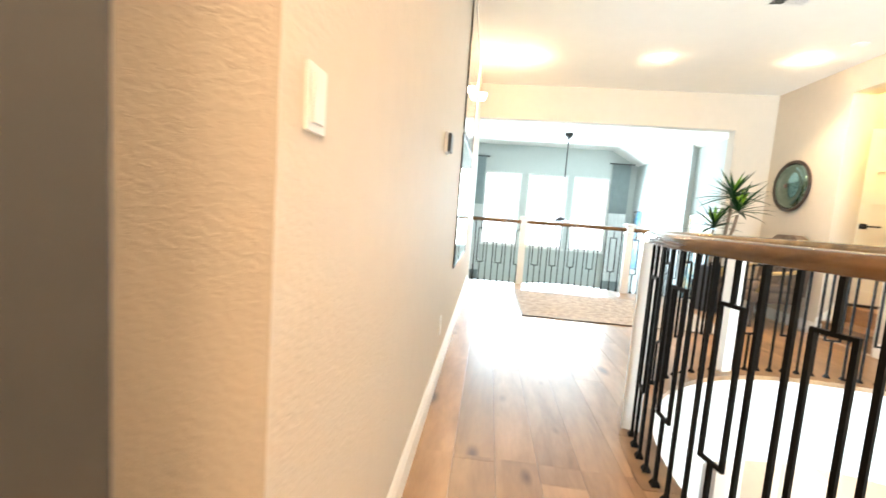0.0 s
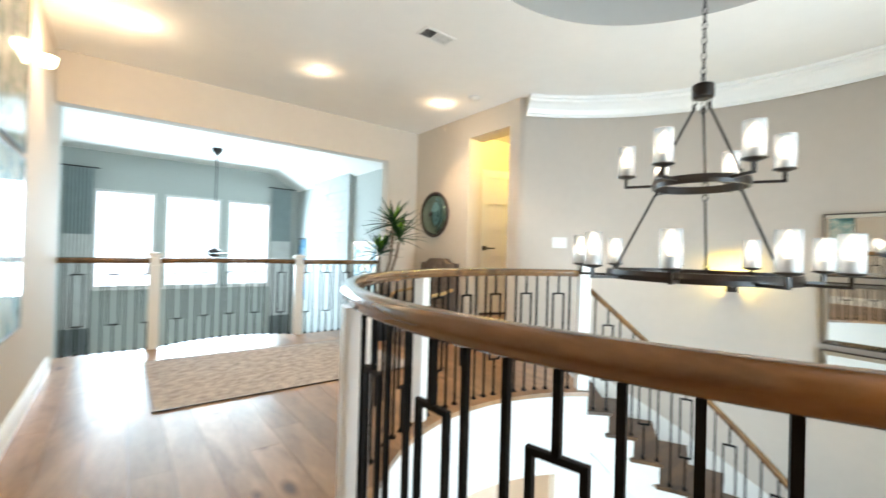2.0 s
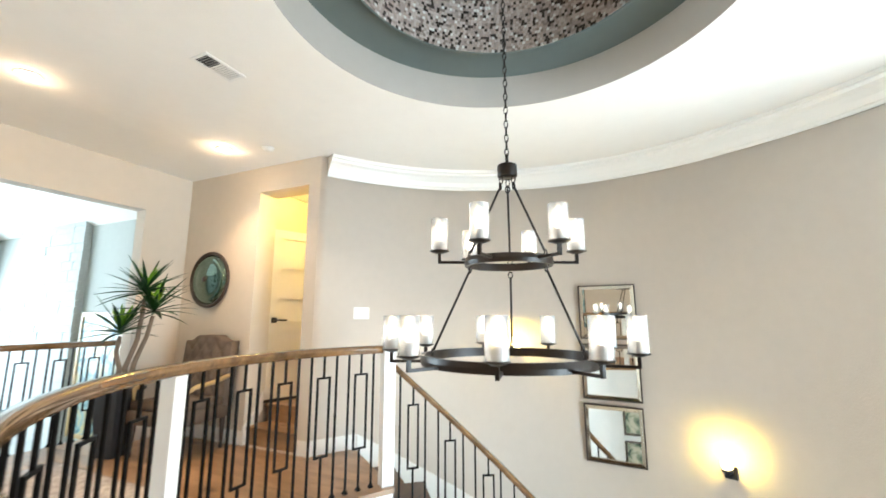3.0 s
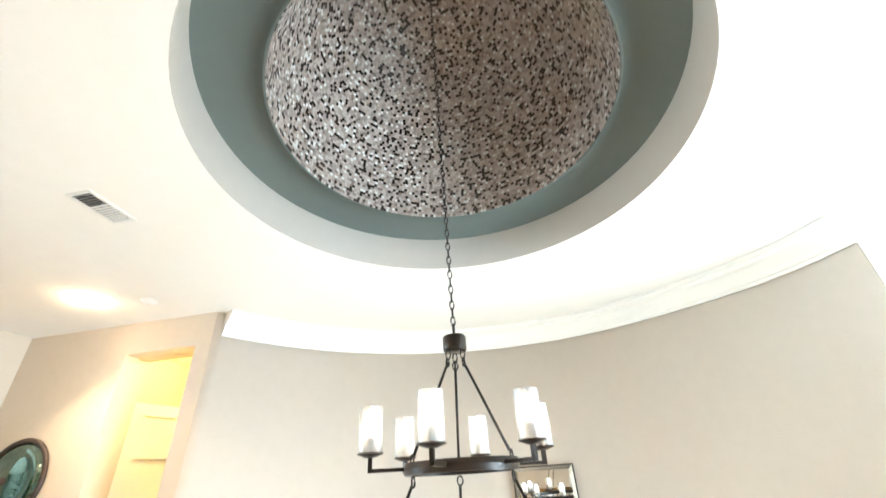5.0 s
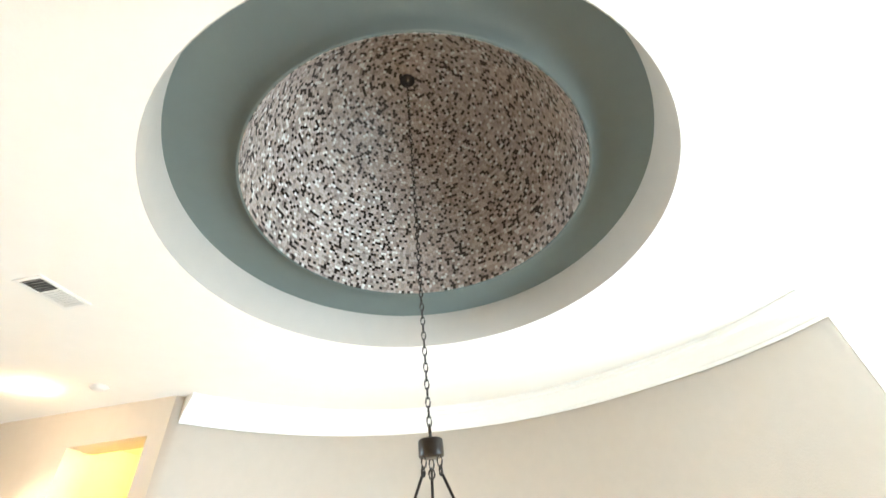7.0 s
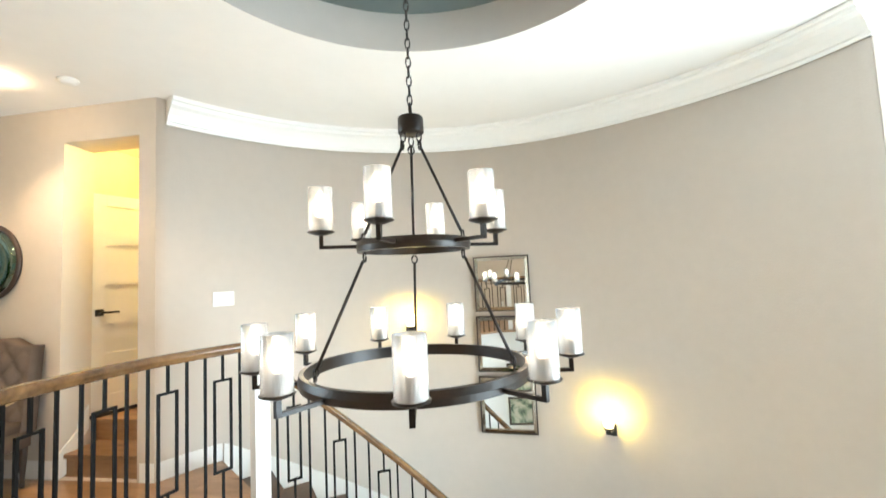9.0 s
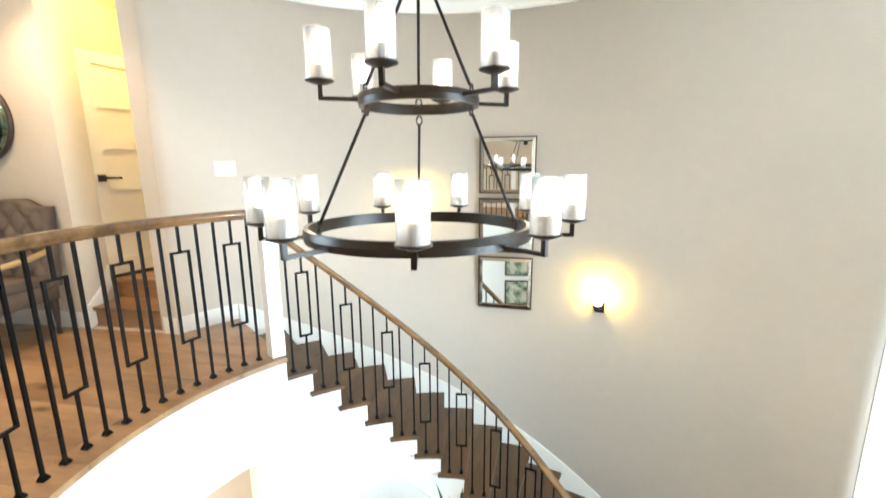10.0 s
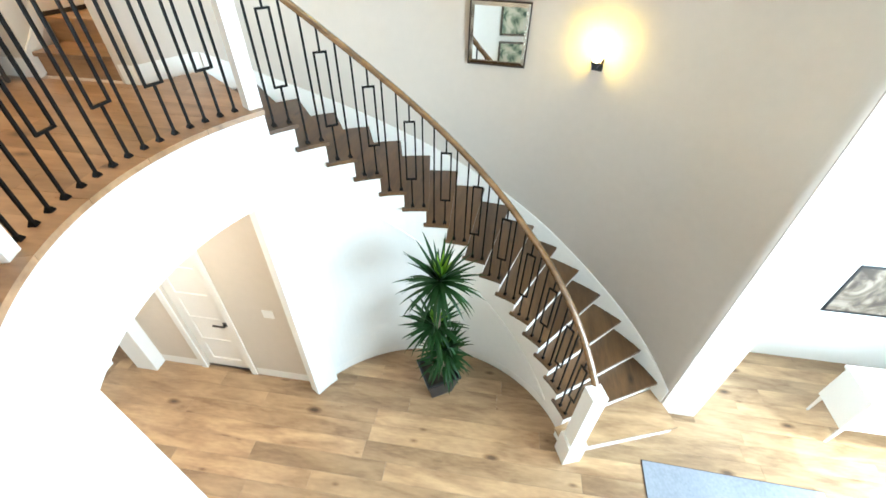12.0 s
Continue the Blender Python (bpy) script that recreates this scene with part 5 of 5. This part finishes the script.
# Unseen lamp and bowl, added to brighten the lower hall.
point_lamp("hall_fill_light", (2.6, 4.7, -0.55), 62, (1.0, 0.84, 0.64), 0.08)
hl = thing("hall_fill_bowl", "unseen round ceiling light added to brighten the lower hall", "ceiling light", Matrix.Translation((2.6, 4.7, -0.361)))
b = bmesh.new()
lathe(b, [(0, -0.06), (0.08, -0.05), (0.12, -0.02), (0.125, -0.0005), (0, -0.0005)], 24)
part("bowl", finish(b, True), FROST, hl).visible_shadow = False

# ---- floors laid in boards ----


def board_mesh(pts, z0, z1):
    b = bmesh.new()
    prism(b, pts, z0, z1)
    return finish(b)


def lay_boards(parent, x0, x1, low, high, mat, z, width, seed, length=(0.9, 2.0)):
    """Boards running along y between the curves low(x) and high(x)."""
    rng = random.Random(seed)
    x = x0
    while x < x1 - 0.01:
        xa, xb = x + 0.0008, min(x + width, x1) - 0.0008
        cols = [xa + (xb - xa) * k / 5 for k in range(6)]
        lo, hi = [low(c) for c in cols], [high(c) for c in cols]
        y, end = min(lo) - rng.uniform(0.0, 1.2), max(hi)
        while y < end:
            y2 = y + rng.uniform(*length)
            a = [min(max(y + 0.0008, l), h) for l, h in zip(lo, hi)]
            b = [min(max(y2 - 0.0008, l), h) for l, h in zip(lo, hi)]
            if max(q - p for p, q in zip(a, b)) > 0.02:
                cx, cy = (xa + xb) / 2, (min(a) + max(b)) / 2
                b = [max(q, p + 0.001) for p, q in zip(a, b)]
                bt = max(b) - min(b) < 1e-6 and max(a) - min(a) < 1e-6
                cc = [cols[0], cols[-1]] if bt else cols
                aa, bb = ([a[0], a[-1]], [b[0], b[-1]]) if bt else (a, b)
                pts = [(u - cx, v - cy) for u, v in zip(cc, aa)] + [(u - cx, v - cy) for u, v in zip(cc[::-1], bb[::-1])]
                part("plank", board_mesh(pts, -0.018, 0.0), mat, parent, at=Matrix.Translation((cx, cy, z - rng.uniform(0, 0.0008))))
            y = y2
        x += width


RB = 1.775


def edge_n(x):
    d = x - CX
    arc = CY + math.sqrt(RB * RB - d * d) if abs(d) < RB else CY
    return max(arc, CY + d * math.tan(radians(52.2))) if d > 1.0 else arc


def edge_s(x):
    d = x - CX
    return CY - math.sqrt(RB * RB - d * d) if abs(d) < RB else CY


floor = thing("floor", "knotty brown oak plank floor of the landing", "floor", kind="structure")
lay_boards(floor, 0.0, XE + 0.44, edge_n, lambda x: balcony_y(x) + 0.02 if x < XE else 4.6, FLOOR, 0.0, 0.187, 3)
lay_boards(floor, -1.6, 0.0, lambda x: -1.4, lambda x: 0.59, FLOOR, 0.0, 0.187, 8)
lay_boards(floor, 0.0, 1.4, lambda x: -1.4, edge_s, FLOOR, 0.0, 0.187, 5)
for k in range(12):
    bm = bmesh.new()
    a0 = 52.2 + k * 14.5
    arc_band(bm, RN, RB - 0.001, a0 + 0.05, a0 + 14.45, -0.034, 0.001, 6)
    part("nosing", finish(bm, bevel=0.005), FLOOR, floor, "curved oak nosing" if k == 0 else "")
lower = thing("floor_lower", "light knotty oak plank floor of the entrance hall", "floor", kind="structure")
lay_boards(lower, 1.2, 5.0, lambda x: -3.9, lambda x: 6.0, LOWFLOOR, Z0, 0.19, 12, (1.2, 2.4))
